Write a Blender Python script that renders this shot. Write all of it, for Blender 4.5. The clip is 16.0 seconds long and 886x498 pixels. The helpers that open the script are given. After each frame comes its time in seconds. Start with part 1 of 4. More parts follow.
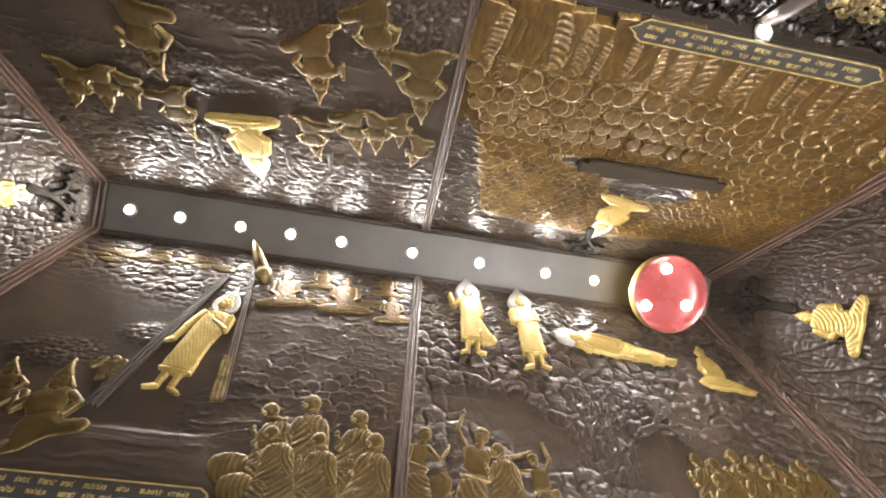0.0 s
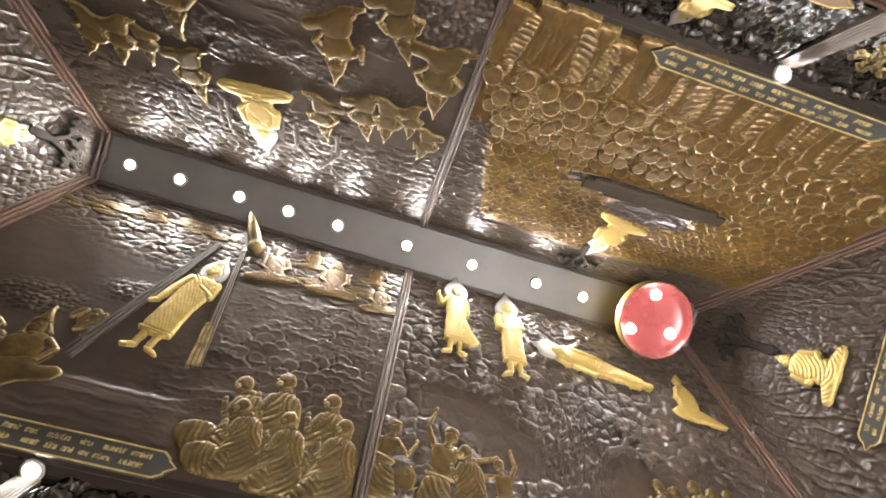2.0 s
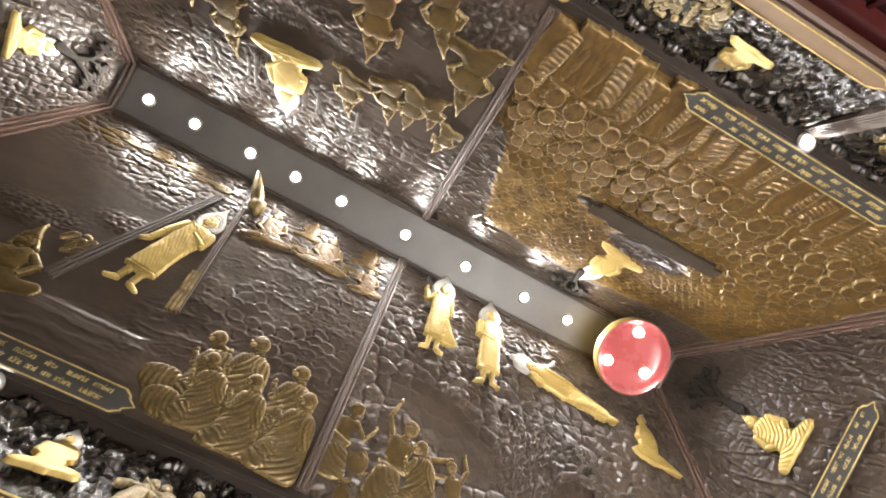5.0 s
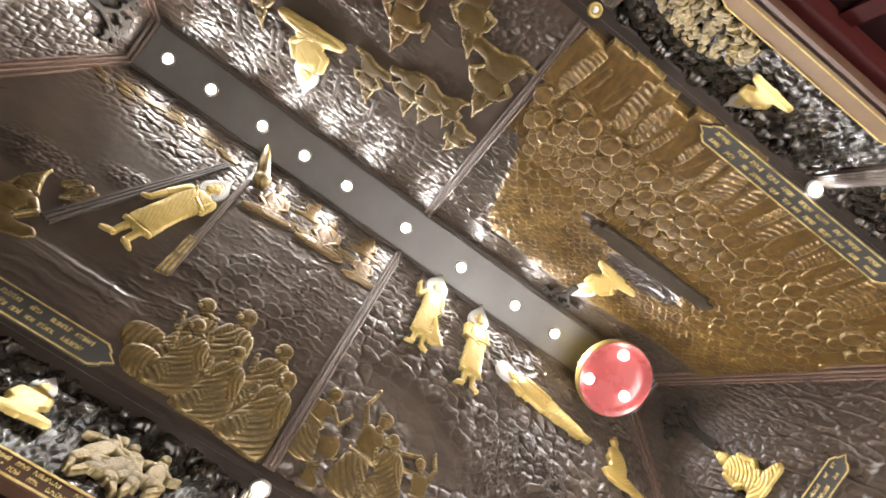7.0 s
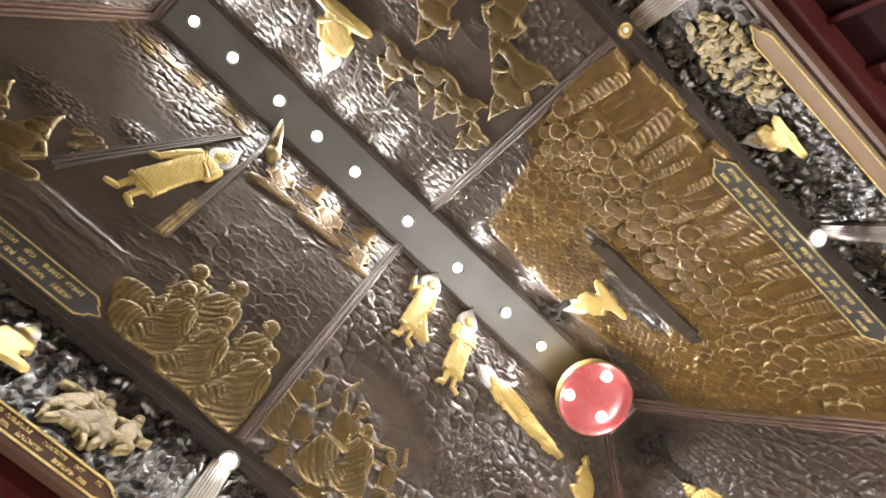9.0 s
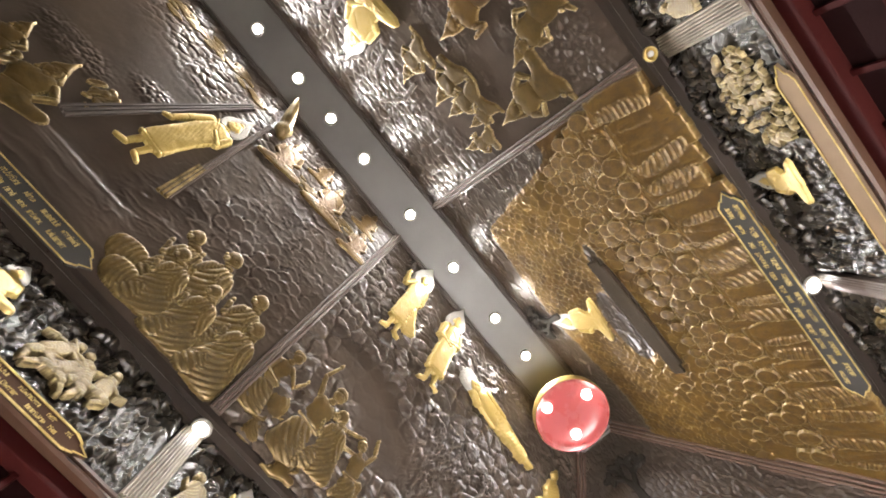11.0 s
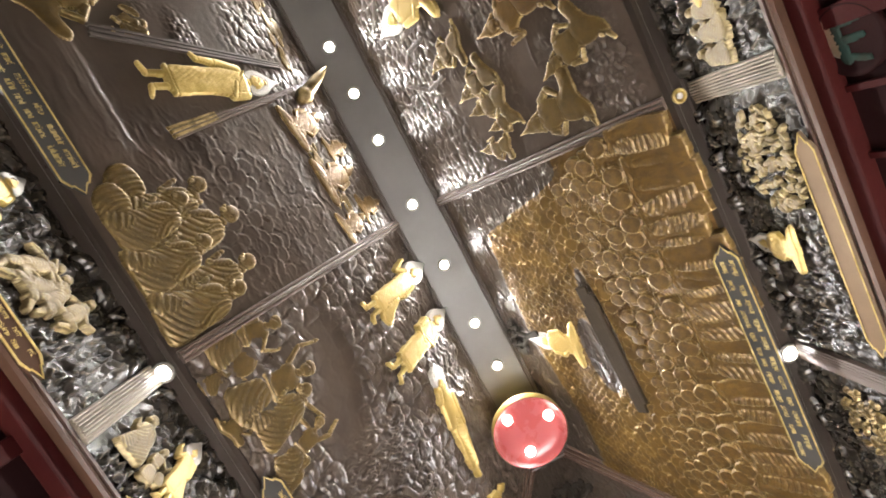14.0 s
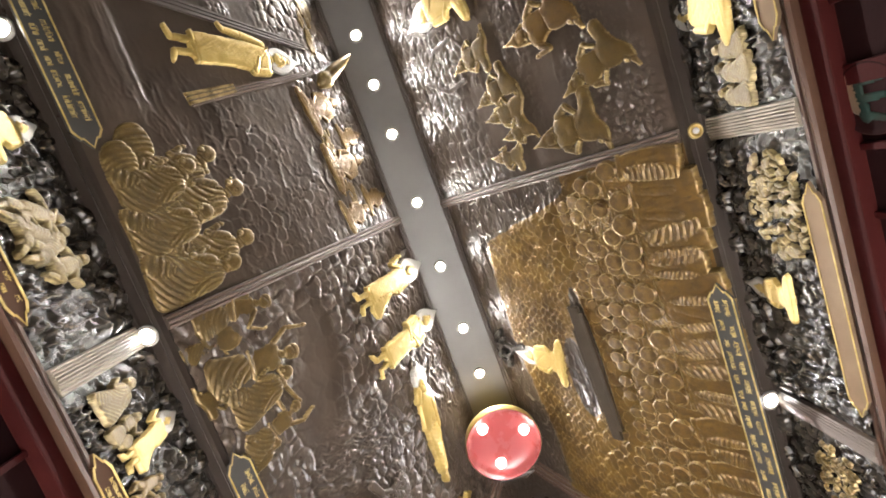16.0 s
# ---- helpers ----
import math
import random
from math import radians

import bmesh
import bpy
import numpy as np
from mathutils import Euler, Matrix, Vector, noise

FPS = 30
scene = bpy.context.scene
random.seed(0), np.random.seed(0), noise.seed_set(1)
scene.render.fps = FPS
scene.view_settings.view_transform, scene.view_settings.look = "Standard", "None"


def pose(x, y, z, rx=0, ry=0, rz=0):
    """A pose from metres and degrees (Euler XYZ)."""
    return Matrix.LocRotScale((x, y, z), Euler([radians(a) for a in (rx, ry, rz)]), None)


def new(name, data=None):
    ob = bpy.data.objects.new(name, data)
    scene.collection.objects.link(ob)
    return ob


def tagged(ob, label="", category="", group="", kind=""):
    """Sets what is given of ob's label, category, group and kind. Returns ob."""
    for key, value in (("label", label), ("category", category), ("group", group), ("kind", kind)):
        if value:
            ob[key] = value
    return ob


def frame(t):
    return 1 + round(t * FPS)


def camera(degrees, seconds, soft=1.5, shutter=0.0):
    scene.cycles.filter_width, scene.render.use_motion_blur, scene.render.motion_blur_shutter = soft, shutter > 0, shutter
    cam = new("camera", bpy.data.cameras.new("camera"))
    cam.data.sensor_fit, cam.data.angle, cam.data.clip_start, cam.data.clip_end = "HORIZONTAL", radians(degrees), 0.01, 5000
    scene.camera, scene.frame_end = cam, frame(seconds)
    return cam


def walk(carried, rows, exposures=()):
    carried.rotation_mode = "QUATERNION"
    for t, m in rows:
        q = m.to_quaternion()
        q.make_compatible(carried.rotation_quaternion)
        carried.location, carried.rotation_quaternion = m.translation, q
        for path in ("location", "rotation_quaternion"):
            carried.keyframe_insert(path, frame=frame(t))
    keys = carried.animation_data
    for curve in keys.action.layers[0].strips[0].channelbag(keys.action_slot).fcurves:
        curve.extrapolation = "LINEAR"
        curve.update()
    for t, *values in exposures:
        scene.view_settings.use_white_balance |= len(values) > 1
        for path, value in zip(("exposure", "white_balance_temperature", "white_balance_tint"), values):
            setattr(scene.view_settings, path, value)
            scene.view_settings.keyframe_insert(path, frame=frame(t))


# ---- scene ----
cam = camera(86.46, 16.0, soft=1.85)
# seconds, rx, ry, rz: the camera stands still and turns
PATH = [
    (0.0, 179.91, 5.74, -8.75),
    (0.5, 179.67, 5.86, -10.63),
    (1.0, 179.39, 6.00, -12.58),
    (1.5, 179.10, 6.13, -14.48),
    (2.0, 178.77, 6.29, -16.41),
    (2.5, 178.50, 6.38, -18.37),
    (3.0, 178.16, 6.43, -20.32),
    (3.5, 177.92, 6.46, -22.11),
    (4.0, 177.65, 6.39, -24.09),
    (6.5, 176.31, 6.12, -33.69),
    (7.0, 176.04, 6.05, -35.67),
    (7.5, 175.76, 5.92, -37.64),
    (8.0, 175.47, 5.85, -39.54),
    (8.5, 175.24, 5.73, -41.56),
    (9.0, 175.04, 5.58, -43.37),
    (11.5, 173.88, 4.98, -52.88),
    (12.0, 173.63, 4.88, -54.82),
    (12.5, 173.30, 4.79, -56.75),
    (13.0, 173.04, 4.69, -58.68),
    (13.5, 172.85, 4.56, -60.60),
    (14.0, 172.69, 4.44, -62.56),
    (14.5, 172.60, 4.25, -64.41),
    (15.0, 172.48, 4.05, -66.30),
    (15.5, 172.41, 3.84, -68.23),
    (16.0, 172.36, 3.61, -70.21),
]
walk(cam, [(t, pose(0, 0, 1.6, rx, ry, rz)) for t, rx, ry, rz in PATH], [(0, 0.2), (16, 0.2)])

# ---- light ----
world = bpy.data.worlds.new("world")
scene.world = world
world.use_nodes = True
world.node_tree.nodes["Background"].inputs[0].default_value = (1.0, 0.85, 0.7, 1)
world.node_tree.nodes["Background"].inputs[1].default_value = 0.02

WARM = (1.0, 0.978, 1.0)
RIDGE = (1.0, 0.955, 0.905)
RIDGE_WATTS, BEAM_WATTS, LANTERN_FILL_WATTS = 205, 2.8, 16200


def lamp(name, place, watts, spread=168, radius=0.03, colour=WARM):
    """A downlight's beam."""
    data = bpy.data.lights.new(name, "SPOT")
    data.energy, data.color, data.shadow_soft_size = watts, colour, radius
    data.spot_size, data.spot_blend = radians(spread), 1.0
    ob = new(name, data)
    ob.location = place
    return ob


# ---- plan, in metres ----
ZR, ZB, ZC = 6.40, 4.475, 3.76          # ridge board, beam, foot of the frieze
XL, XR = -3.45, 4.14                    # ends of the beam ring
RL, RR = -2.85, 3.38                    # ends of the ridge board
YF, YK = 1.70, -1.66                    # foot of the two long slopes
RF, RK = 0.265, -0.235                  # edges of the ridge board
BEAM = 0.18                             # width of the beam's underside
XM = 0.27                               # cross rib
RIDGE_X = (-2.56, -2.095, -1.523, -1.042, -0.544, 0.172, 0.872, 1.576, 2.11)


def panel_axes(foot, top, right):
    foot, right = Vector(foot), Vector(right)
    up = (Vector(top) - foot).normalized()
    n = right.cross(up)
    m = Matrix((right, up, n)).transposed().to_4x4()
    m.translation = foot
    return m


LF = math.hypot(YF - RF, ZR - ZB)
LK = math.hypot(YK - RK, ZR - ZB)
LR = math.hypot(XR - RR, ZR - ZB)
LL = math.hypot(XL - RL, ZR - ZB)
FRONT = panel_axes((0, YF, ZB), (0, RF, ZR), (1, 0, 0))
BACK = panel_axes((0, YK, ZB), (0, RK, ZR), (-1, 0, 0))
EAST = panel_axes((XR, 0, ZB), (RR, 0, ZR), (0, -1, 0))
WEST = panel_axes((XL, 0, ZB), (RL, 0, ZR), (0, 1, 0))
FRIEZE_F = panel_axes((0, YF + BEAM, ZC), (0, YF + BEAM, ZB), (1, 0, 0))
FRIEZE_K = panel_axes((0, YK - BEAM, ZC), (0, YK - BEAM, ZB), (-1, 0, 0))
FRIEZE_E = panel_axes((XR + BEAM, 0, ZC), (XR + BEAM, 0, ZB), (0, -1, 0))
FRIEZE_W = panel_axes((XL - BEAM, 0, ZC), (XL - BEAM, 0, ZB), (0, 1, 0))

LANTERN, LANTERN_TURN = (2.685, 0.035, 5.905), -98

# ---- materials ----


def material(name, build):
    m = bpy.data.materials.new(name)
    m.use_nodes = True
    nt = m.node_tree
    build(nt, nt.nodes["Principled BSDF"])
    return m


def node(nt, kind, **inputs):
    n = nt.nodes.new(kind)
    for k, v in inputs.items():
        k = int(k[1:]) if k[0] == "i" and k[1:].isdigit() else k.replace("_", " ")
        if isinstance(v, bpy.types.NodeSocket):
            nt.links.new(v, n.inputs[k])
        else:
            n.inputs[k].default_value = v
    return n


def noise_tex(nt, scale, detail=5.0, rough=0.55, stretch=None):
    co = nt.nodes.new("ShaderNodeTexCoord").outputs["Object"]
    if stretch:
        mp = node(nt, "ShaderNodeMapping", Vector=co)
        mp.inputs["Scale"].default_value = stretch
        co = mp.outputs[0]
    return node(nt, "ShaderNodeTexNoise", Vector=co, Scale=scale, Detail=detail, Roughness=rough).outputs["Fac"]


def ramp(nt, fac, stops):
    r = node(nt, "ShaderNodeValToRGB", Fac=fac)
    e = r.color_ramp.elements
    while len(e) < len(stops):
        e.new(0.5)
    for k, (p, c) in zip(e, stops):
        k.position, k.color = p, (*c, 1)
    return r.outputs["Color"]


def mixed(nt, fac, a, b):
    n = nt.nodes.new("ShaderNodeMix")
    n.data_type = "RGBA"
    for i, v in ((0, fac), (6, a), (7, b)):
        if isinstance(v, bpy.types.NodeSocket):
            nt.links.new(v, n.inputs[i])
        else:
            n.inputs[i].default_value = v if i == 0 else (*v, 1)
    return n.outputs[2]


def bumped(nt, p, height, strength=0.3, distance=0.01):
    b = node(nt, "ShaderNodeBump", Height=height, Strength=strength, Distance=distance)
    nt.links.new(b.outputs[0], p.inputs["Normal"])


def coloured(nt, p, socket):
    nt.links.new(socket, p.inputs["Base Color"])


def rough_from(nt, p, fac, lo, hi):
    m = node(nt, "ShaderNodeMapRange", Value=fac)
    m.inputs[3].default_value, m.inputs[4].default_value = lo, hi
    nt.links.new(m.outputs[0], p.inputs["Roughness"])


def lacquer(name, dark, mid, lo=0.22, hi=0.5, metal=0.0, edge_glint=None, patina=None, bump=0.3, depth=0.006, fine=30, spec=0.5, glint_range=(0.505, 0.555), grain=0.35):
    """Paint or lacquer over wood or plaster: cloudy colour, speckle, highlights painted on raised edges, uneven gloss
    and a fine hammered skin.
    """
    def build(nt, p):
        big, small = noise_tex(nt, 1.7, 4), noise_tex(nt, fine, 6, 0.65)
        base = ramp(nt, big, [(0.3, dark), (0.7, mid)])
        speck = node(nt, "ShaderNodeMath", i0=small, i1=0.4)
        speck.operation = "MULTIPLY"
        base = mixed(nt, speck.outputs[0], base, mid)
        if patina:
            spot = ramp(nt, noise_tex(nt, 7, 5, 0.6), [(0.42, (0, 0, 0)), (0.62, (0.6, 0.6, 0.6))])
            base = mixed(nt, node(nt, "ShaderNodeSeparateColor", Color=spot).outputs[0], base, patina)
        # Lighter raised edges stand in for highlights flat light loses; patchy, like rubbed gilding.
        if edge_glint:
            edge = ramp(nt, nt.nodes.new("ShaderNodeNewGeometry").outputs["Pointiness"], [(glint_range[0], (0, 0, 0)), (glint_range[1], (1, 1, 1))])
            glint_mask = node(nt, "ShaderNodeMath", i0=node(nt, "ShaderNodeSeparateColor", Color=edge).outputs[0], i1=node(nt, "ShaderNodeSeparateColor", Color=ramp(nt, noise_tex(nt, 11, 4, 0.6), [(0.40, (0.12, 0.12, 0.12)), (0.66, (1, 1, 1))])).outputs[0])
            glint_mask.operation = "MULTIPLY"
            base = mixed(nt, glint_mask.outputs[0], base, edge_glint)
        coloured(nt, p, base)
        rough_from(nt, p, noise_tex(nt, 6.0, 4), lo, hi)
        p.inputs["Metallic"].default_value = metal
        p.inputs["Specular IOR Level"].default_value = spec
        grit = node(nt, "ShaderNodeMath", i0=noise_tex(nt, fine * 3.1, 3, 0.6), i1=grain, i2=small)
        grit.operation = "MULTIPLY_ADD"
        bumped(nt, p, grit.outputs[0], bump, depth)
    return material(name, build)


# Relief colours carry painted edge highlights; BRONZE and CROWD have darker bases beneath.
RELIEF = lacquer("relief lacquer", (0.028, 0.0205, 0.0155), (0.064, 0.047, 0.035), 0.20, 0.46, spec=0.42, bump=0.16, depth=0.006, fine=34, grain=0.3, edge_glint=(0.155, 0.122, 0.095), glint_range=(0.515, 0.60))
ROCK = lacquer("frieze lacquer", (0.013, 0.0105, 0.0085), (0.036, 0.029, 0.022), 0.12, 0.40, metal=0.1, patina=(0.014, 0.012, 0.010), bump=0.3, depth=0.006, fine=44, grain=0.5, edge_glint=(0.22, 0.175, 0.12), glint_range=(0.520, 0.60))
SMOOTH = lacquer("smooth lacquer", (0.035, 0.027, 0.022), (0.070, 0.055, 0.046), 0.4, 0.6)
BRONZE = lacquer("bronze relief with painted highlights", (0.064, 0.040, 0.0105), (0.140, 0.091, 0.026), 0.26, 0.48, metal=0.4, edge_glint=(0.46, 0.35, 0.16), patina=(0.044, 0.029, 0.013), bump=0.4, glint_range=(0.512, 0.57))
CROWD = lacquer("old gold relief with painted highlights", (0.066, 0.036, 0.009), (0.180, 0.108, 0.028), 0.24, 0.46, metal=0.35, edge_glint=(0.46, 0.34, 0.15), patina=(0.048, 0.028, 0.016), bump=0.35, glint_range=(0.513, 0.575))
GOLD = lacquer("gold leaf", (0.31, 0.215, 0.055), (0.44, 0.320, 0.098), 0.28, 0.48, metal=0.35, edge_glint=(0.66, 0.53, 0.24), glint_range=(0.51, 0.58))
PALEGOLD = lacquer("pale gilding with painted highlights", (0.084, 0.058, 0.020), (0.155, 0.112, 0.042), 0.28, 0.48, metal=0.3, edge_glint=(0.44, 0.35, 0.17), patina=(0.042, 0.031, 0.017), bump=0.5, depth=0.008)
WHITE = lacquer("white paint", (0.29, 0.275, 0.25), (0.40, 0.385, 0.35), 0.35, 0.6)
WOOD = lacquer("dark wood", (0.014, 0.0105, 0.0085), (0.032, 0.024, 0.019), 0.22, 0.42, spec=0.4)
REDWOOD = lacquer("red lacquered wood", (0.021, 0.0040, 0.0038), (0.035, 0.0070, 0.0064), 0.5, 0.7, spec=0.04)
RIBWOOD = lacquer("brown rib wood", (0.062, 0.044, 0.036), (0.115, 0.084, 0.068), 0.25, 0.45)
TRIM = lacquer("gilded brown trim", (0.13, 0.088, 0.055), (0.24, 0.172, 0.11), 0.3, 0.5, metal=0.2)
HIPWOOD = lacquer("reddish hip wood", (0.085, 0.052, 0.039), (0.150, 0.098, 0.076), 0.22, 0.42)
GREYWOOD = lacquer("bare post wood", (0.17, 0.145, 0.11), (0.30, 0.26, 0.205), 0.35, 0.6, patina=(0.11, 0.09, 0.068))
SILLWOOD = lacquer("sill wood", (0.038, 0.019, 0.012), (0.068, 0.036, 0.023), 0.25, 0.45, spec=0.18)
BOARD = lacquer("ridge board paint", (0.075, 0.070, 0.064), (0.120, 0.113, 0.104), 0.35, 0.6)
PLATE = lacquer("black sign board", (0.026, 0.025, 0.024), (0.060, 0.058, 0.055), 0.2, 0.42, bump=0.05)
REDBOWL = lacquer("red lamp enamel", (0.29, 0.052, 0.056), (0.37, 0.078, 0.080), 0.2, 0.35, bump=0.05)
STONE = lacquer("polished stone floor", (0.60, 0.57, 0.52), (0.74, 0.71, 0.66), 0.2, 0.4, bump=0.05)
GREEN = lacquer("green carving", (0.010, 0.022, 0.019), (0.024, 0.044, 0.037), 0.6, 0.8, spec=0.02, patina=(0.022, 0.016, 0.012))
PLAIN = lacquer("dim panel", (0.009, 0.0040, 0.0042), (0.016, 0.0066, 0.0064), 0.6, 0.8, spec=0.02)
TABLEWOOD = lacquer("dark altar wood", (0.024, 0.018, 0.012), (0.046, 0.034, 0.024), 0.6, 0.85, spec=0.05)
DULL = lacquer("matt black paint", (0.018, 0.015, 0.012), (0.032, 0.027, 0.022), 0.7, 0.9, spec=0.1)


def glow_build(nt, p):
    p.inputs["Emission Color"].default_value = (1.0, 0.93, 0.80, 1)
    p.inputs["Emission Strength"].default_value = 14.0


GLOW = material("lamp glass", glow_build)


def dead_build(nt, p):
    p.inputs["Base Color"].default_value = (0.75, 0.75, 0.78, 1)
    p.inputs["Roughness"].default_value = 0.2


FROSTED = material("unlit lamp glass", dead_build)

# ---- mesh helpers ----


def link_mesh(name, verts, faces, mats, parent=None, label="", index=None, smooth=True):
    me = bpy.data.meshes.new(name)
    me.from_pydata(verts, [], faces)
    for m in (mats if isinstance(mats, (list, tuple)) else [mats]):
        me.materials.append(m)
    if index is not None:
        me.polygons.foreach_set("material_index", index)
    me.polygons.foreach_set("use_smooth", [smooth] * len(me.polygons))
    me.update()
    ob = new(name, me)
    if parent:
        ob.parent = parent
    if label:
        ob["label"] = label
    return ob


def part(name, bm, mat, parent=None, label="", smooth=False):
    me = bpy.data.meshes.new(name)
    bmesh.ops.recalc_face_normals(bm, faces=bm.faces)
    bm.to_mesh(me)
    bm.free()
    me.materials.append(mat)
    if smooth:
        me.polygons.foreach_set("use_smooth", [True] * len(me.polygons))
    ob = new(name, me)
    if parent:
        ob.parent = parent
    if label:
        ob["label"] = label
    return ob


def add_box(bm, x0, x1, y0, y1, z0, z1, bevel=0.0):
    r = bmesh.ops.create_cube(bm, size=1)
    for v in r["verts"]:
        v.co = Vector((x0 + (v.co.x + .5) * (x1 - x0), y0 + (v.co.y + .5) * (y1 - y0), z0 + (v.co.z + .5) * (z1 - z0)))
    if bevel:
        edges = list({e for v in r["verts"] for e in v.link_edges})
        bmesh.ops.bevel(bm, geom=edges, offset=bevel, segments=2, affect="EDGES", profile=0.6)
    return bm


def box(x0, x1, y0, y1, z0, z1, bevel=0.0):
    return add_box(bmesh.new(), x0, x1, y0, y1, z0, z1, bevel)


def lathe(profile, steps=40, capped=True):
    """A turned body from (radius, z) pairs, round the z axis."""
    bm = bmesh.new()
    rings = []
    for r, z in profile:
        rings.append([bm.verts.new((r * math.cos(2 * math.pi * k / steps), r * math.sin(2 * math.pi * k / steps), z)) for k in range(steps)])
    for a, b in zip(rings, rings[1:]):
        for k in range(steps):
            bm.faces.new((a[k], a[(k + 1) % steps], b[(k + 1) % steps], b[k]))
    if capped:
        bm.faces.new(rings[0])
        bm.faces.new(rings[-1])
    return bm


def sweep(profile, p0, p1, out):
    """A bar from p0 to p1; profile is (side, out) pairs, closed."""
    p0, p1, out = Vector(p0), Vector(p1), Vector(out).normalized()
    along = (p1 - p0).normalized()
    out = (out - along * out.dot(along)).normalized()
    side = along.cross(out)
    bm = bmesh.new()
    a = [bm.verts.new(p0 + side * s + out * o) for s, o in profile]
    b = [bm.verts.new(p1 + side * s + out * o) for s, o in profile]
    n = len(profile)
    for k in range(n):
        bm.faces.new((a[k], a[(k + 1) % n], b[(k + 1) % n], b[k]))
    bm.faces.new(a)
    bm.faces.new(b[::-1])
    return bm


def reeds(width, depth, count, base=0.02, steps=5):
    """Profile of a moulding with rounded reeds; the middle one stands proud."""
    pts = [(-width / 2, -base)]
    w = width / count
    for k in range(count):
        c = -width / 2 + (k + .5) * w
        lift = depth * (1.0 - 0.55 * abs(2 * (k + .5) / count - 1))
        for j in range(steps + 1):
            a = math.pi * (1 - j / steps)
            pts.append((c + 0.5 * w * math.cos(a) * 0.96, lift * (0.35 + 0.65 * math.sin(a))))
    pts.append((width / 2, -base))
    return pts


# ---- fields for carved relief ----


def lattice(i, j, seed):
    h = (i.astype(np.int64) * 374761393 + j.astype(np.int64) * 668265263 + seed * 974634777) & 0x7FFFFFFF
    h = ((h ^ (h >> 13)) * 1274126177) & 0x7FFFFFFF
    return ((h ^ (h >> 16)) & 0xFFFF) / 65535.0


def value_noise(x, y, seed=0):
    i, j = np.floor(x), np.floor(y)
    fx, fy = x - i, y - j
    fx, fy = fx * fx * (3 - 2 * fx), fy * fy * (3 - 2 * fy)
    a, b = lattice(i, j, seed), lattice(i + 1, j, seed)
    c, d = lattice(i, j + 1, seed), lattice(i + 1, j + 1, seed)
    return (a * (1 - fx) + b * fx) * (1 - fy) + (c * (1 - fx) + d * fx) * fy


def fbm(x, y, seed=0, octaves=4):
    total, amp, norm = 0, 1.0, 0
    for k in range(octaves):
        total, norm = total + amp * value_noise(x * 2 ** k, y * 2 ** k, seed + 17 * k), norm + amp
        amp *= 0.5
    return total / norm


def cells(x, y, seed=0):
    """Distance to the nearest and second nearest scattered centre, and the cell's random number."""
    i0, j0 = np.floor(x), np.floor(y)
    d1 = np.full(x.shape, 9.0)
    d2 = np.full(x.shape, 9.0)
    tag = np.zeros(x.shape)
    for a in (-1, 0, 1):
        for b in (-1, 0, 1):
            i, j = i0 + a, j0 + b
            d = np.hypot(i + 0.15 + 0.7 * lattice(i, j, seed) - x, j + 0.15 + 0.7 * lattice(i, j, seed + 5) - y)
            near = d < d1
            d2 = np.where(near, d1, np.minimum(d2, d))
            tag = np.where(near, lattice(i, j, seed + 9), tag)
            d1 = np.where(near, d, d1)
    return d1, d2, tag


def rocks(x, y, size, seed=0, flat=1.4):
    wx, wy = x + 1.1 * size * fbm(x / size * 0.8, y / size * 0.8, seed), y + 1.1 * size * fbm(x / size * 0.8, y / size * 0.8, seed + 3)
    d1, d2, tag = cells(wx / (size * flat), wy / size, seed)
    dome = np.sqrt(np.clip(1 - (d1 * 1.25) ** 2, 0, 1))
    return dome * np.clip((d2 - d1) * 4, 0, 1) ** 0.5 * (0.55 + 0.45 * tag) + 0.22 * (fbm(x / size * 5, y / size * 5, seed + 6, 3) - .5)


def crinkle(x, y, size, seed=0, flat=2.0):
    """Fine broken folds, like hammered foil."""
    wx, wy = x + size * fbm(x / size * .6, y / size * .6, seed, 2) * 1.6, y + size * fbm(x / size * .6, y / size * .6, seed + 2, 2) * 1.6
    n = value_noise(wx / (size * flat), wy / size, seed + 5) + 0.5 * value_noise(wx / (size * flat) * 2.3, wy / size * 2.3, seed + 6)
    return (1 - np.abs(2 * ((n * 1.5) % 1.0) - 1)) ** 1.4


def strokes(x, y, size, seed=0, flat=3.0, share=0.5):
    """Scattered thin raised lines, like chisel strokes; share tells how much of the ground they cover."""
    w = y + 0.8 * size * fbm(x / size * 0.4, y / size * 0.4, seed, 2)
    n = value_noise(x / (size * flat), w / size, seed + 1) + 0.35 * value_noise(x / (size * flat) * 2.1, w / size * 2.1, seed + 2)
    line = np.clip(1 - np.abs(n - 0.66) * 7, 0, 1) ** 1.3
    return line * blend_edge(value_noise(x / (size * flat * .8), y / (size * 1.6), seed + 3) - (1 - share), 0.06)


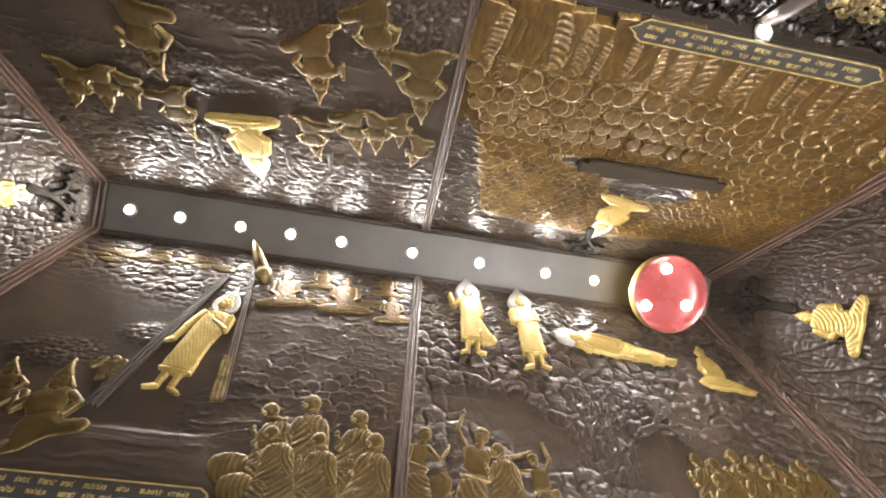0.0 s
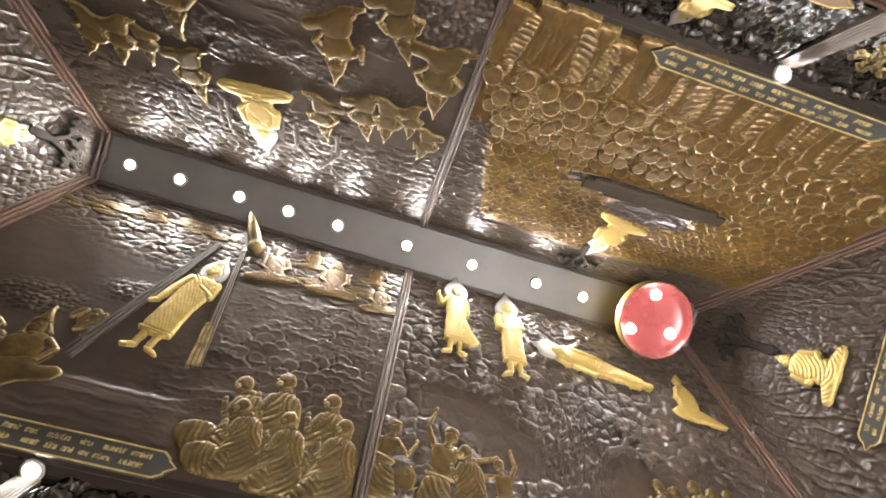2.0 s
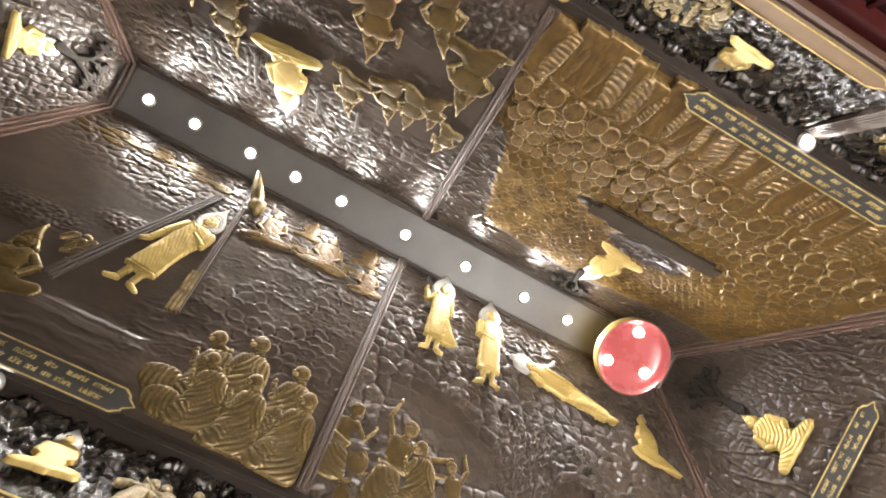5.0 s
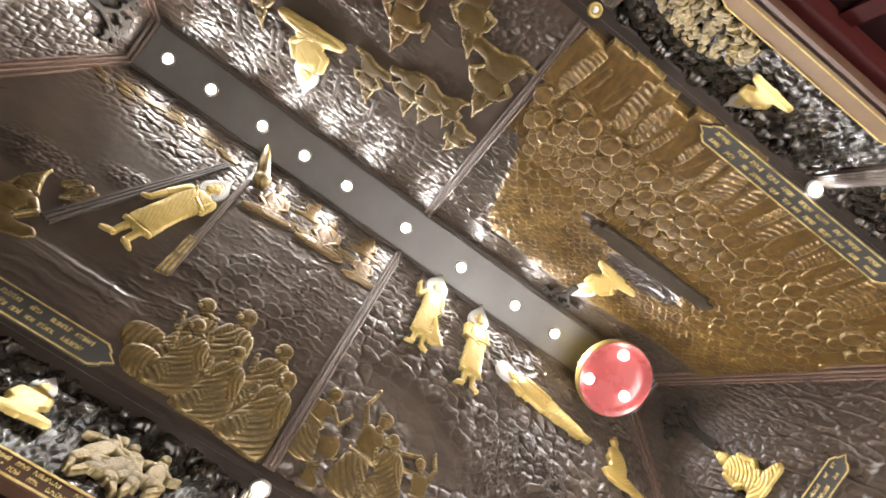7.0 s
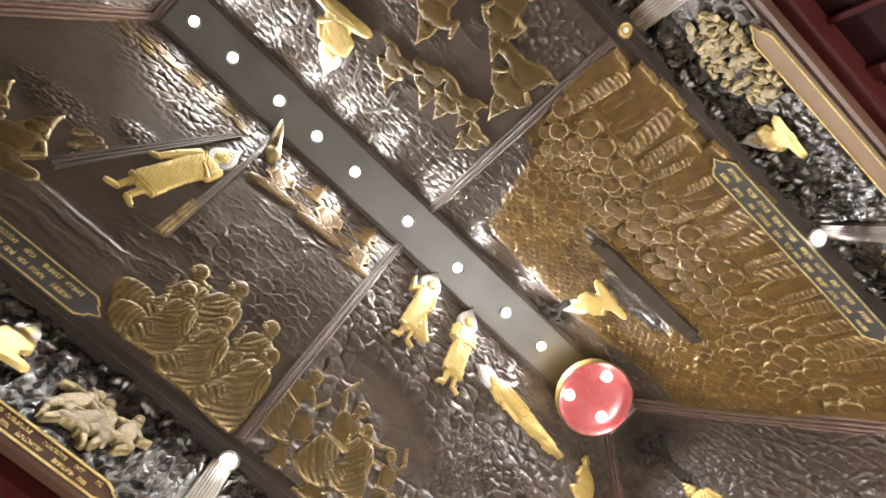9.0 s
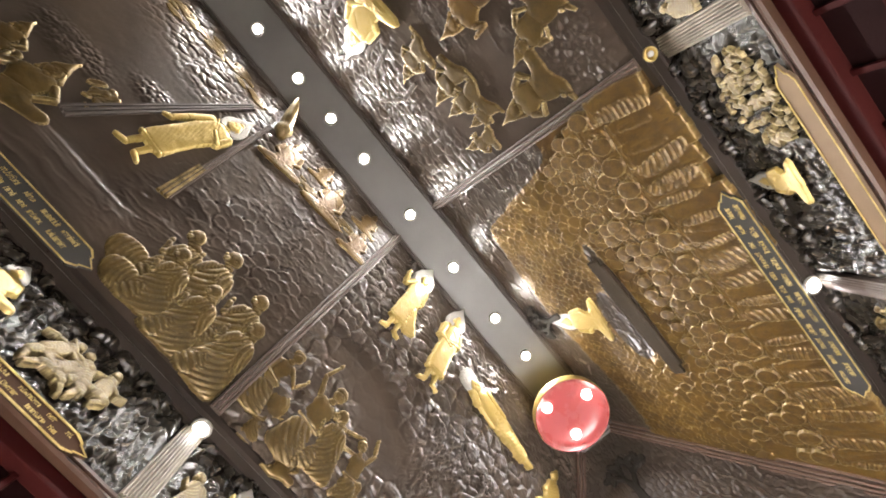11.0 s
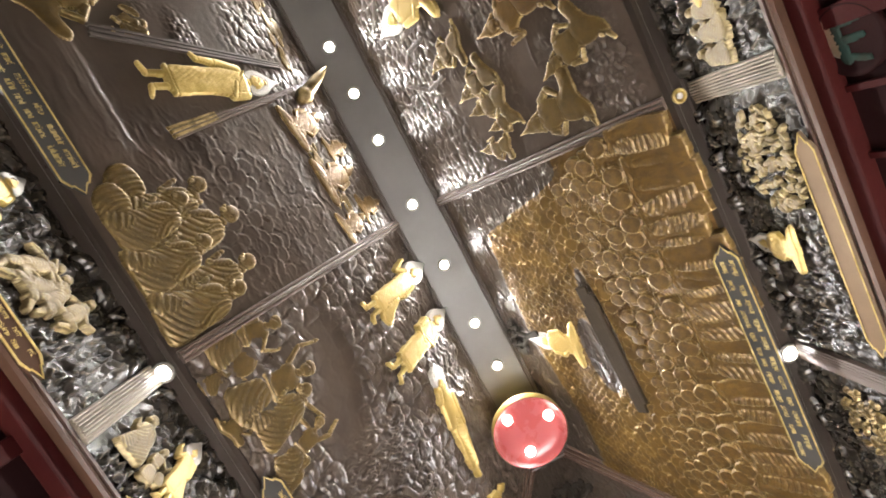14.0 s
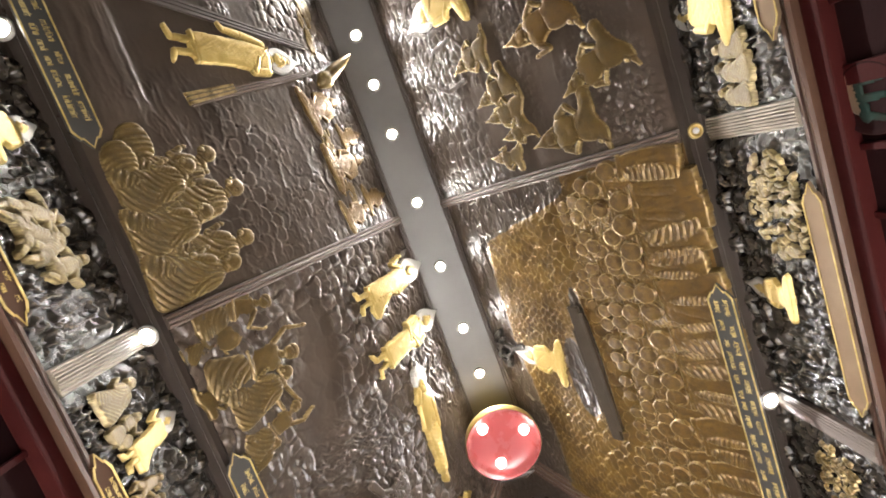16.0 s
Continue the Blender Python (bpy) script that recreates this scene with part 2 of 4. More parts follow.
def scallops(x, y, size, seed=0, rim=0.05):
    """Overlapping rounded scales in rows, like carved clouds or fish scales; the upper ones stand behind."""
    best = np.zeros(x.shape)
    row0 = np.floor(y / (size * 0.62))
    for k in range(-2, 2):
        row = row0 + k
        shift = (row % 2) * 0.5 + 0.35 * lattice(row, row * 0, seed)
        col = np.floor(x / size - shift)
        cx = (col + 0.5 + shift) * size + (lattice(col, row, seed + 1) - .5) * 0.35 * size
        cy = (row + 0.35 * (lattice(col, row, seed + 3) - .5)) * size * 0.62
        r = size * (0.48 + 0.20 * lattice(col, row, seed + 2))
        lean = 0.5 * (lattice(col, row, seed + 4) - .5)
        d = np.hypot(x - cx, (y - cy) * 1.15 + lean * (x - cx)) / r
        plate = np.clip((1 - d) * 9, 0, 1) ** 0.5
        edge = np.exp(-((d - .90) / rim) ** 2) * (y > cy - .3 * r)
        best = np.maximum(best, np.where(d < 1, 0.55 * plate + 0.12 * lattice(col, row, seed + 6) + 0.45 * (0.5 + 0.5 * (y - cy) / r) + 0.18 * edge, 0))
    return best


def streaks(x, y, size, seed=0, flat=5.0):
    """Broken ledges running sideways, as in carved rock faces and flames."""
    w = y + 0.35 * size * fbm(x / size / 2, y / size / 2, seed) * 3
    n = fbm(x / (size * flat), w / size, seed + 4, 3)
    return 1 - np.abs(2 * ((n * 3.2) % 1.0) - 1)


def blend_edge(d, soft):
    return 1 / (1 + np.exp(-np.clip(d / soft, -30, 30)))


def oval(u, v, cu, cv, ru, rv, soft=0.18):
    return blend_edge(1 - np.hypot((u - cu) / ru, (v - cv) / rv), soft)


def relief_panel(name, axes, left, right, height, field, mat, step=0.0088, label="", kind="structure", other=None, where=None):
    """A carved board: left and right give the edge at the foot and at the top; field(u, v) the height of the carving."""
    w = max(right[0] - left[0], right[1] - left[1])
    nu, nv = max(2, int(w / step)), max(2, int(height / step))
    s, t = np.meshgrid(np.linspace(0, 1, nu + 1), np.linspace(0, 1, nv + 1))
    u = (left[0] + (left[1] - left[0]) * t) * (1 - s) + (right[0] + (right[1] - right[0]) * t) * s
    v = t * height
    h = 0.85 * field(u, v)
    pts = np.stack([u.ravel(), v.ravel(), h.ravel(), np.ones(u.size)], 1) @ np.array(axes).T
    k = np.arange(nu * nv)
    a = (k // nu) * (nu + 1) + k % nu
    quads = np.stack([a, a + 1, a + nu + 2, a + nu + 1], 1)
    index = (where(u, v).ravel()[a] > 0.5).astype(np.int32) if where else None
    ob = link_mesh(name, pts[:, :3].tolist(), quads.tolist(), [mat, other] if other else mat, label=label, index=index)
    return tagged(ob, label=label, kind=kind)

# ---- carved slopes ----


def field_front_west(u, v):
    top = blend_edge(v - 1.74 + 0.12 * np.sin(u * 3), 0.06)
    rock = 0.020 * rocks(u, v, 0.065, 2, 2.2) + 0.010 * strokes(u, v, 0.04, 3, 2.5)
    cmask = oval(u, v, -0.38, 1.12, 0.80, 0.50)
    right = blend_edge(u + 1.05 - 0.25 * (v - 1.2), 0.08) * blend_edge(v - 0.35, 0.1)
    wave = (0.016 * strokes(u + 0.3 * v, v - 0.2 * u, 0.07, 8, 3.4, .6) + 0.009 * strokes(u, v, 0.035, 9, 3, .55) + 0.004 * rocks(u, v, 0.05, 13, 2)) * right
    cloud = (0.022 * scallops(u + 0.05 * fbm(u * 5, v * 5, 15), v + 0.06 * fbm(u * 4, v * 4, 16), 0.13, 4, .07) * np.clip(2.2 * fbm(u * 2.2, v * 2.2, 14) - 0.5, 0.1, 1) + 0.006 * strokes(u, v, 0.03, 5)) * cmask
    shrub = 0.024 * rocks(u, v, 0.04, 3) * (oval(u, v, -1.75, 1.25, 0.2, 0.1) + oval(u, v, -2.3, 1.0, 0.3, 0.12))
    lines = 0.004 * streaks(u, v, 0.06, 12, 12) * blend_edge(0.5 - v, 0.03) * (1 - right)
    step = 0.014 * blend_edge(0.46 - v, 0.008) + 0.010 * blend_edge(0.40 - v, 0.008)
    return 0.005 * fbm(u * 6, v * 6, 1) + rock * top + wave * (1 - top) * (1 - cmask) + cloud + shrub + lines + step * blend_edge(-u - 1.0, 0.02)


def field_front_east(u, v):
    stones = 0.042 * rocks(u, v, 0.12, 21, 1.35) + 0.008 * crinkle(u, v, 0.03, 22)
    smooth = np.clip(oval(u, v, 0.9, 0.95, 0.42, 0.20) + oval(u, v, 2.5, 0.62, 0.7, 0.26) + oval(u, v, 1.35, 0.7, 0.35, 0.2), 0, 1)
    fmask = oval(u, v, 1.85, 0.85, 0.30, 0.42)
    fibre = 0.024 * crinkle(v + 0.4 * u, u - 0.4 * v, 0.030, 6, 6) * fmask
    top = blend_edge(v - 1.80 - 0.08 * np.sin(u * 5), 0.08)
    ledge = 0.03 * crinkle(u, v, 0.09, 9, 3) + 0.012 * crinkle(u, v, 0.030, 10, 2)
    return 0.006 * fbm(u * 7, v * 7, 2) + stones * (1 - 0.93 * smooth) * (1 - top) * (1 - fmask) + fibre + ledge * top


def field_back_west(u, v):
    # u runs towards the west end here
    grain = 0.024 * rocks(u, v, 0.042, 32, 1.3) + 0.008 * strokes(u, v, 0.03, 31, 2.5, .6)
    bands = np.clip(oval(u, v, 0.15, 0.35, 0.55, 0.3) + oval(u, v, 1.6, 0.98, 1.3, 0.13) + oval(u, v, 1.2, 0.42, 0.45, 0.16) + oval(u, v, 2.0, 0.35, 0.4, 0.2), 0, 1)
    bands = bands * np.clip(2.4 * fbm(u * 3, v * 6, 36) - 0.4, 0.15, 1)
    top = blend_edge(v - 1.50 - 0.10 * np.sin(u * 4), 0.06)
    rock = 0.017 * rocks(u, v, 0.062, 33, 2.0) + 0.010 * strokes(u, v, 0.04, 34, 3, .5) + 0.014 * fbm(u * 9, v * 13, 35)
    return 0.006 * fbm(u * 7, v * 7, 6) + grain * bands * (1 - top) + 0.012 * strokes(u, v, 0.05, 37, 4, .35) * (1 - top) + rock * top


def bare_back_east(u, v):
    """Where the dark ground shows round the golden assembly."""
    wob = 0.05 * fbm(u * 9, v * 9, 49) - 0.025
    side = blend_edge(0.22 + 0.26 * (v - 1.0) - (-u - XM) + wob, 0.02) * blend_edge(v - 0.95, 0.06)
    top = blend_edge(v - 1.98 - 0.06 * np.cos((u + 1.6) * 2.2) + wob, 0.02)
    return np.clip(side + top + oval(u, v, -2.12, 1.36, 0.40, 0.12, 0.06) + oval(u, v, -1.98, 1.17, 0.74, 0.085, 0.06), 0, 1)


def field_back_east(u, v):
    small = 0.045 * scallops(u * .85 + 0.03 * fbm(u * 4, v * 4, 40), v + 0.05 * fbm(u * 3, v * 3, 39), 0.072, 41)
    mid = 0.050 * scallops(u, v, 0.115, 43)
    k1 = blend_edge(v - 1.30 + 0.06 * np.sin(u * 3), 0.05)
    crowd = small * k1 + mid * (1 - k1) * blend_edge(v - 0.95, 0.04)
    wood = 0.018 * strokes(u + .5 * v, v, 0.06, 47, 3, .7) + 0.012 * strokes(u, v, 0.03, 48, 3, .6)
    bare = bare_back_east(u, v)
    return crowd * (1 - bare) + wood * bare + 0.004 * fbm(u * 8, v * 8, 44)


def field_end(seed):
    def field(u, v):
        roots = 0.030 * strokes(v + 0.3 * np.sin(u * 4), u + 0.25 * v, 0.09, seed, 3, .7) + 0.012 * strokes(u, v, 0.04, seed + 1, 2, .6) + 0.016 * rocks(u, v, 0.08, seed + 7, 1.4)
        knots = 0.017 * rocks(v, u, 0.05, seed + 2, 1.5) + 0.016 * strokes(v, u + .3 * v, 0.07, seed + 3, 2.5, .5)
        k = blend_edge(v - 1.15 + 0.3 * np.sin(u * 3), 0.12)
        return 0.006 * fbm(u * 8, v * 8, seed) + roots * (1 - k) + knots * k
    return field


relief_panel("slope_front_west", FRONT, (XL, RL), (XM, XM), LF, field_front_west, RELIEF, label="dark brown lacquered carved slope with smooth court and cloud relief")
relief_panel("slope_front_east", FRONT, (XM, XM), (XR, RR), LF, field_front_east, RELIEF, label="dark brown lacquered carved slope with rounded stones")
relief_panel("slope_back_west", BACK, (-XM, -XM), (-XL, -RL), LK, field_back_west, RELIEF, label="dark brown lacquered carved slope with rough cloud bands")
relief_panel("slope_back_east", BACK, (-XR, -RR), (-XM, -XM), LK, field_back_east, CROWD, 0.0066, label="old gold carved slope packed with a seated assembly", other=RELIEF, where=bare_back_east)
relief_panel("slope_east_end", EAST, (YK, RK), (YF, RF), LR, field_end(51), RELIEF, label="dark brown carved end slope with twisting roots")
relief_panel("slope_west_end", WEST, (YK, RK), (YF, RF), LL, field_end(61), RELIEF, label="dark brown carved end slope with a knotty tree")

# ---- ridge board, ribs, beam ----
ridge = tagged(part("ridge_board", box(RL - .05, RR + .05, RK - .03, RF + .03, ZR, ZR + 0.04), BOARD), "dark painted flat ridge board holding a row of downlights", "ceiling", kind="structure")


def rib(name, a, b, out, width=0.10, depth=0.045, mat=None, count=3, label="brown reeded wooden rib between carved slopes"):
    return tagged(part(name, sweep(reeds(width, depth, count), Vector(a) + Vector(out).normalized() * .025, Vector(b) + Vector(out).normalized() * .025, out), mat or RIBWOOD, smooth=False), label, "moulding", kind="structure")


nf, nk = FRONT.to_3x3().col[2], BACK.to_3x3().col[2]
ne, nw = EAST.to_3x3().col[2], WEST.to_3x3().col[2]
rib("trim_cross_front", (XM, YF, ZB), (XM, RF, ZR), nf, 0.085, 0.03)
rib("trim_cross_back", (XM, YK, ZB), (XM, RK, ZR), nk, 0.085, 0.03)
for nm, a, b, o in (("trim_hip_southwest", (XL, YF, ZB), (RL, RF, ZR), nf + nw), ("trim_hip_northwest", (XL, YK, ZB), (RL, RK, ZR), nk + nw),
                    ("trim_hip_southeast", (XR, YF, ZB), (RR, RF, ZR), nf + ne), ("trim_hip_northeast", (XR, YK, ZB), (RR, RK, ZR), nk + ne)):
    rib(nm, a, b, o, 0.15, 0.07, HIPWOOD, 4)
rib("trim_ridge_west", (RL, RK, ZR - .01), (RL, RF, ZR - .01), (0.4, 0, -1), 0.13, 0.05)
rib("trim_ridge_east", (RR, RK, ZR - .01), (RR, RF, ZR - .01), (-0.4, 0, -1), 0.10, 0.02, SMOOTH)
rib("trim_ridge_front", (RL, RF, ZR - .005), (RR, RF, ZR - .005), (0, -0.3, -1), 0.05, 0.025, SMOOTH, 2)
rib("trim_ridge_back", (RL, RK, ZR - .005), (RR, RK, ZR - .005), (0, 0.3, -1), 0.05, 0.025, SMOOTH, 2)


def beam_profile(w):
    return [(-w / 2, 0.10), (-w / 2, 0.0), (-w / 2 + .02, -.035), (-w / 2 + .05, -.035), (-w / 2 + .06, -.02), (w / 2 - .06, -.02), (w / 2 - .05, -.03), (w / 2 - .02, -.03), (w / 2, 0.0), (w / 2, 0.10)]


def beam(name, a, b):
    tagged(part(name, sweep(beam_profile(BEAM), a, b, (0, 0, 1)), WOOD), "dark brown moulded wooden beam round the ceiling", "beam", kind="structure")


beam("beam_front", (XL - BEAM, YF + BEAM / 2, ZB), (XR + BEAM, YF + BEAM / 2, ZB))
beam("beam_back", (XL - BEAM, YK - BEAM / 2, ZB), (XR + BEAM, YK - BEAM / 2, ZB))
beam("beam_east", (XR + BEAM / 2, YK, ZB - .002), (XR + BEAM / 2, YF, ZB - .002))
beam("beam_west", (XL - BEAM / 2, YK, ZB - .002), (XL - BEAM / 2, YF, ZB - .002))

# ---- frieze, walls, floor ----


def field_frieze(seed, posts=()):
    def field(u, v):
        k = fbm(u * 2.2, v * 2.2, seed)
        bark = 0.034 * strokes(v, u, 0.06, seed + 2, 3.0, .75) + 0.022 * strokes(v, u, 0.032, seed + 3, 2.5, .7) + 0.020 * rocks(v, u, 0.042, seed + 6, 1.8)
        lumps = 0.038 * rocks(u, v, 0.075, seed + 1, 1.1) + 0.014 * rocks(u, v, 0.03, seed + 7, 1.2)
        m1, m2 = blend_edge(k - 0.56, 0.02), blend_edge(v - 0.50 + 0.05 * np.sin(u * 7), 0.03)
        flat = 1
        for x in posts:
            flat = flat * (1 - np.exp(-(np.abs(u - x) / .10) ** 4))
        return 0.005 + flat * (lumps * m1 + bark * (1 - m1)) * (1 - m2) + flat * (0.09 * rocks(u, v, 0.115, seed + 4, 1.3) + 0.012 * rocks(u, v, 0.035, seed + 8, 1.2)) * m2
    return field


FRZ = ZB - ZC
relief_panel("frieze_front", FRIEZE_F, (XL - .1, XL - .1), (XR + .1, XR + .1), FRZ, field_frieze(71, (-1.55, 0.29, 2.135)), ROCK, 0.0082, "dark lacquered carved frieze with rocks and trees")
relief_panel("frieze_back", FRIEZE_K, (-XR - .1, -XR - .1), (-XL + .1, -XL + .1), FRZ, field_frieze(81, (1.55, -0.29, -2.135)), ROCK, 0.0082, "dark lacquered carved frieze with rocks and trees")
relief_panel("frieze_east", FRIEZE_E, (YK, YK), (YF, YF), FRZ, field_frieze(91), ROCK, 0.02, "dark lacquered carved frieze with rocks")
relief_panel("frieze_west", FRIEZE_W, (YK, YK), (YF, YF), FRZ, field_frieze(95), ROCK, 0.02, "dark lacquered carved frieze with rocks")

for x in (-1.55, 0.29, 2.135):
    for nm, y, s in (("trim_post_front", YF + BEAM, -1), ("trim_post_back", YK - BEAM, 1)):
        rib(nm, (x, y, ZC), (x, y, ZB - .045), (0, s, 0), 0.14, 0.03, GREYWOOD if x < 1 else RIBWOOD, 8, "weathered reeded wooden post across the carved frieze")

YWF, YWK = YF + BEAM + 0.03, YK - BEAM - 0.03
XWE, XWW = XR + BEAM + 0.03, XL - BEAM - 0.03


def wall(name, x0, x1, y0, y1):
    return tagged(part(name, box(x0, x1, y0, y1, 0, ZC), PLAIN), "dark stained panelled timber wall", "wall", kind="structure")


wf = wall("wall_front", XWW, XWE, YWF + .05, YWF + .25)
wk = wall("wall_back", XWW, XWE, YWK - .25, YWK - .05)
we = wall("wall_east", XWE + .05, XWE + .25, YWK - .25, YWF + .25)
ww = wall("wall_west", XWW - .25, XWW - .05, YWK - .25, YWF + .25)
# Never in view; pale so that it throws the beams back up.
tagged(part("floor", box(XWW - .25, XWE + .25, YWK - .25, YWF + .25, -0.2, 0), STONE), "polished beige stone floor", "floor", kind="structure")
tagged(part("ceiling", box(XWW - .25, XWE + .25, YWK - .25, YWF + .25, ZR + 0.3, ZR + 0.4), PLAIN), "dark boards above the carved vault", "ceiling", kind="structure")
for nm, x0, x1, y0, y1 in (("wall_upper_front", XWW, XWE, YWF + .06, YWF + .2), ("wall_upper_back", XWW, XWE, YWK - .2, YWK - .06),
                           ("wall_upper_east", XWE + .06, XWE + .2, YWK - .2, YWF + .2), ("wall_upper_west", XWW - .2, XWW - .06, YWK - .2, YWF + .2)):
    tagged(part(nm, box(x0, x1, y0, y1, ZC + .002, ZR + .3), PLAIN), "plain dark timber wall behind the carvings", "wall", kind="structure")

SILL = [(-.045, -.04), (-.045, .012), (-.03, .03), (-.012, .03), (-.006, .018), (.006, .018), (.012, .035), (.035, .045), (.045, .03), (.045, -.04)]
for nm, a, b, o in (("trim_sill_front", (XWW, YF + BEAM, ZC - .042), (XWE, YF + BEAM, ZC - .042), (0, -1, 0)),
                    ("trim_sill_back", (XWE, YK - BEAM, ZC - .042), (XWW, YK - BEAM, ZC - .042), (0, 1, 0)),
                    ("trim_sill_east", (XR + BEAM, YF + BEAM, ZC - .042), (XR + BEAM, YK - BEAM, ZC - .042), (-1, 0, 0)),
                    ("trim_sill_west", (XL - BEAM, YK - BEAM, ZC - .042), (XL - BEAM, YF + BEAM, ZC - .042), (1, 0, 0))):
    tagged(part(nm, sweep(SILL, a, b, o), SILLWOOD), "brown polished moulding under the carved frieze", "moulding", kind="structure")


def panelling(parent, x0, x1, y, s):
    """Red rails and stiles standing on a long wall; s is the way into the room."""
    def bar(name, a0, a1, z0, z1, d):
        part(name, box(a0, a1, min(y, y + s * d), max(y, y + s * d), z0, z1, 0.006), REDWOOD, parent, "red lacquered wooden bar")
    bar("rail", x0, x1, ZC - .175, ZC - .09, .075)
    for z in (ZC - .47, ZC - 1.1, ZC - 2.0, ZC - 2.9):
        bar("rail", x0, x1, z - .03, z + .03, .03)
    n = int((x1 - x0) / 0.315)
    for k in range(n + 1):
        x = x0 + (x1 - x0) * k / n
        w = 0.045 if k % 3 == 0 else 0.016
        bar("stile", x - w, x + w, 0.02, ZC - .176, .028)


panelling(wf, XWW + .05, XWE - .05, YWF + .05, -1)
panelling(wk, XWW + .05, XWE - .05, YWK - .05, 1)
for ww_, x in ((we, XWE + .05), (ww, XWW - .05)):
    sgn = -1 if x > 0 else 1
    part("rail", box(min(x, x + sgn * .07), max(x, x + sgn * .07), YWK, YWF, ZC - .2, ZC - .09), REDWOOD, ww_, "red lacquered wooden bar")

# ---- lamps ----


def downlight(place, lit=True, out=(0, 0, -1)):
    base = new("downlight")
    base.matrix_world = Matrix.Translation(place) @ Vector(out).to_track_quat("Z", "Y").to_matrix().to_4x4()
    k = 1.0 if lit else 0.72
    ring = lathe([(0.042 * k, 0.0), (0.046 * k, 0.012), (0.054 * k, 0.016), (0.064 * k, 0.010), (0.067 * k, 0.0), (0.060 * k, -.01)], 28)
    part("trim_ring", ring, GOLD if not lit else WHITE, base, "brass ring" if not lit else "white ring", smooth=True)
    k = 1.0 if lit else 0.42
    part("lamp_glass", lathe([(0.001, 0.0205), (0.030 * k, 0.020), (0.0455 * k, 0.0125), (0.046 * k, 0.002)], 24), GLOW if lit else FROSTED, base, "glowing lens" if lit else "unlit frosted lens", smooth=True)
    return tagged(base, "small round recessed downlight shining from dark wood" if lit else "small unlit downlight with a brass ring on dark wood", "downlight", "ceiling downlights")


for x in RIDGE_X:
    downlight((x, 0.02, ZR - .002))
    lamp("ridge_lamp_light", (x, 0.02, ZR - .026), RIDGE_WATTS, colour=RIDGE)
for x, y, lit in ((0.30, YF + .105, True), (XM, YK - .07, False), (2.133, YK - .085, True), (-1.545, YF + .10, True)):
    downlight((x, y, ZB - .036), lit)
    if lit:
        lamp("beam_lamp_light", (x, y, ZB - .09), BEAM_WATTS)

# ---- hanging lamp ----
LX, LY, LZ = LANTERN
lantern = new("hanging_lamp")
lantern.location = LANTERN
part("dish", lathe([(0.001, .098), (0.20, .096), (0.300, .086), (0.338, .066), (0.356, .034), (0.362, .004), (0.368, -.002), (0.374, .004)], 64, False), REDBOWL, lantern, "red enamel hollow underside", smooth=True)
part("band", lathe([(0.373, 0.003), (0.380, 0.012), (0.382, 0.026), (0.376, 0.034), (0.380, 0.044), (0.378, 0.10), (0.363, 0.115), (0.217, 0.22), (0.033, 0.27), (0.013, 0.272)], 64, False), GOLD, lantern, "gilded rim", smooth=True)
part("rod", lathe([(0.014, 0.26), (0.014, ZR - LZ)], 12), WOOD, lantern, "dark rod")
for k in range(3):
    a = math.radians(LANTERN_TURN + 120 * k)
    cx, cy = 0.242 * math.cos(a), 0.242 * math.sin(a)
    g = part("lamp_glass", lathe([(0.001, .050), (0.030, .051), (0.043, .058), (0.048, .075), (0.052, .094)], 28), GLOW, lantern, "glowing lens", smooth=True)
    g.location = (cx, cy, 0)
    # Bulb beams narrowed and overpowered as fill, bounced off the unseen floor.
    lamp("hanging_lamp_fill", (LX + cx, LY + cy, LZ + .042), LANTERN_FILL_WATTS, 44)
    lamp("hanging_lamp_glow", (LX + cx, LY + cy, LZ + .040), 80, 172)
tagged(lantern, "round red enamel hanging lamp with three bulbs and gilt rim", "lamp")

# ---- carved figures: each one plain mesh, pressed out of the board ----


def E(cx, cy, rx, ry, h=0.1, ang=0, fold=None, mat=0, base=0.03):
    return ("E", cx, cy, rx, ry, math.radians(ang), h, fold, mat, base)


def C(x0, y0, r0, x1, y1, r1, h=0.1, fold=None, mat=0, base=0.03):
    return ("C", x0, y0, r0, x1, y1, r1, h, fold, mat, base)


def P(pts, r, h=0.1, fold=None, mat=0, base=0.03):
    """A flat shape with its corners rounded off and its edge rounded over the width r."""
    for _ in range(2):
        pts = [q for a, b in zip(pts, pts[1:] + pts[:1]) for q in ((a[0] * .75 + b[0] * .25, a[1] * .75 + b[1] * .25), (a[0] * .25 + b[0] * .75, a[1] * .25 + b[1] * .75))]
    return ("P", pts, r, h, fold, mat, base)


def edge_distance(pts, x, y):
    """Distance to the outline of a closed shape, below zero outside."""
    d = np.full(x.shape, 9.0)
    inside = np.zeros(x.shape, bool)
    for (ax, ay), (bx, by) in zip(pts, pts[1:] + pts[:1]):
        lx, ly = bx - ax, by - ay
        k = np.clip(((x - ax) * lx + (y - ay) * ly) / (lx * lx + ly * ly + 1e-12), 0, 1)
        d = np.minimum(d, np.hypot(x - ax - k * lx, y - ay - k * ly))
        inside ^= ((ay > y) != (by > y)) & (x < ax + (y - ay) * lx / (ly if abs(ly) > 1e-12 else 1e-12))
    return np.where(inside, d, -d)


def extent(p):
    """The corners of the box round a piece."""
    if p[0] == "P":
        return [q[0] for q in p[1]], [q[1] for q in p[1]]
    if p[0] == "E":
        m = max(p[3:5])
        return [p[1] - m, p[1] + m], [p[2] - m, p[2] + m]
    return [p[1] - p[3], p[1] + p[3], p[4] - p[6], p[4] + p[6]], [p[2] - p[3], p[2] + p[3], p[5] - p[6], p[5] + p[6]]


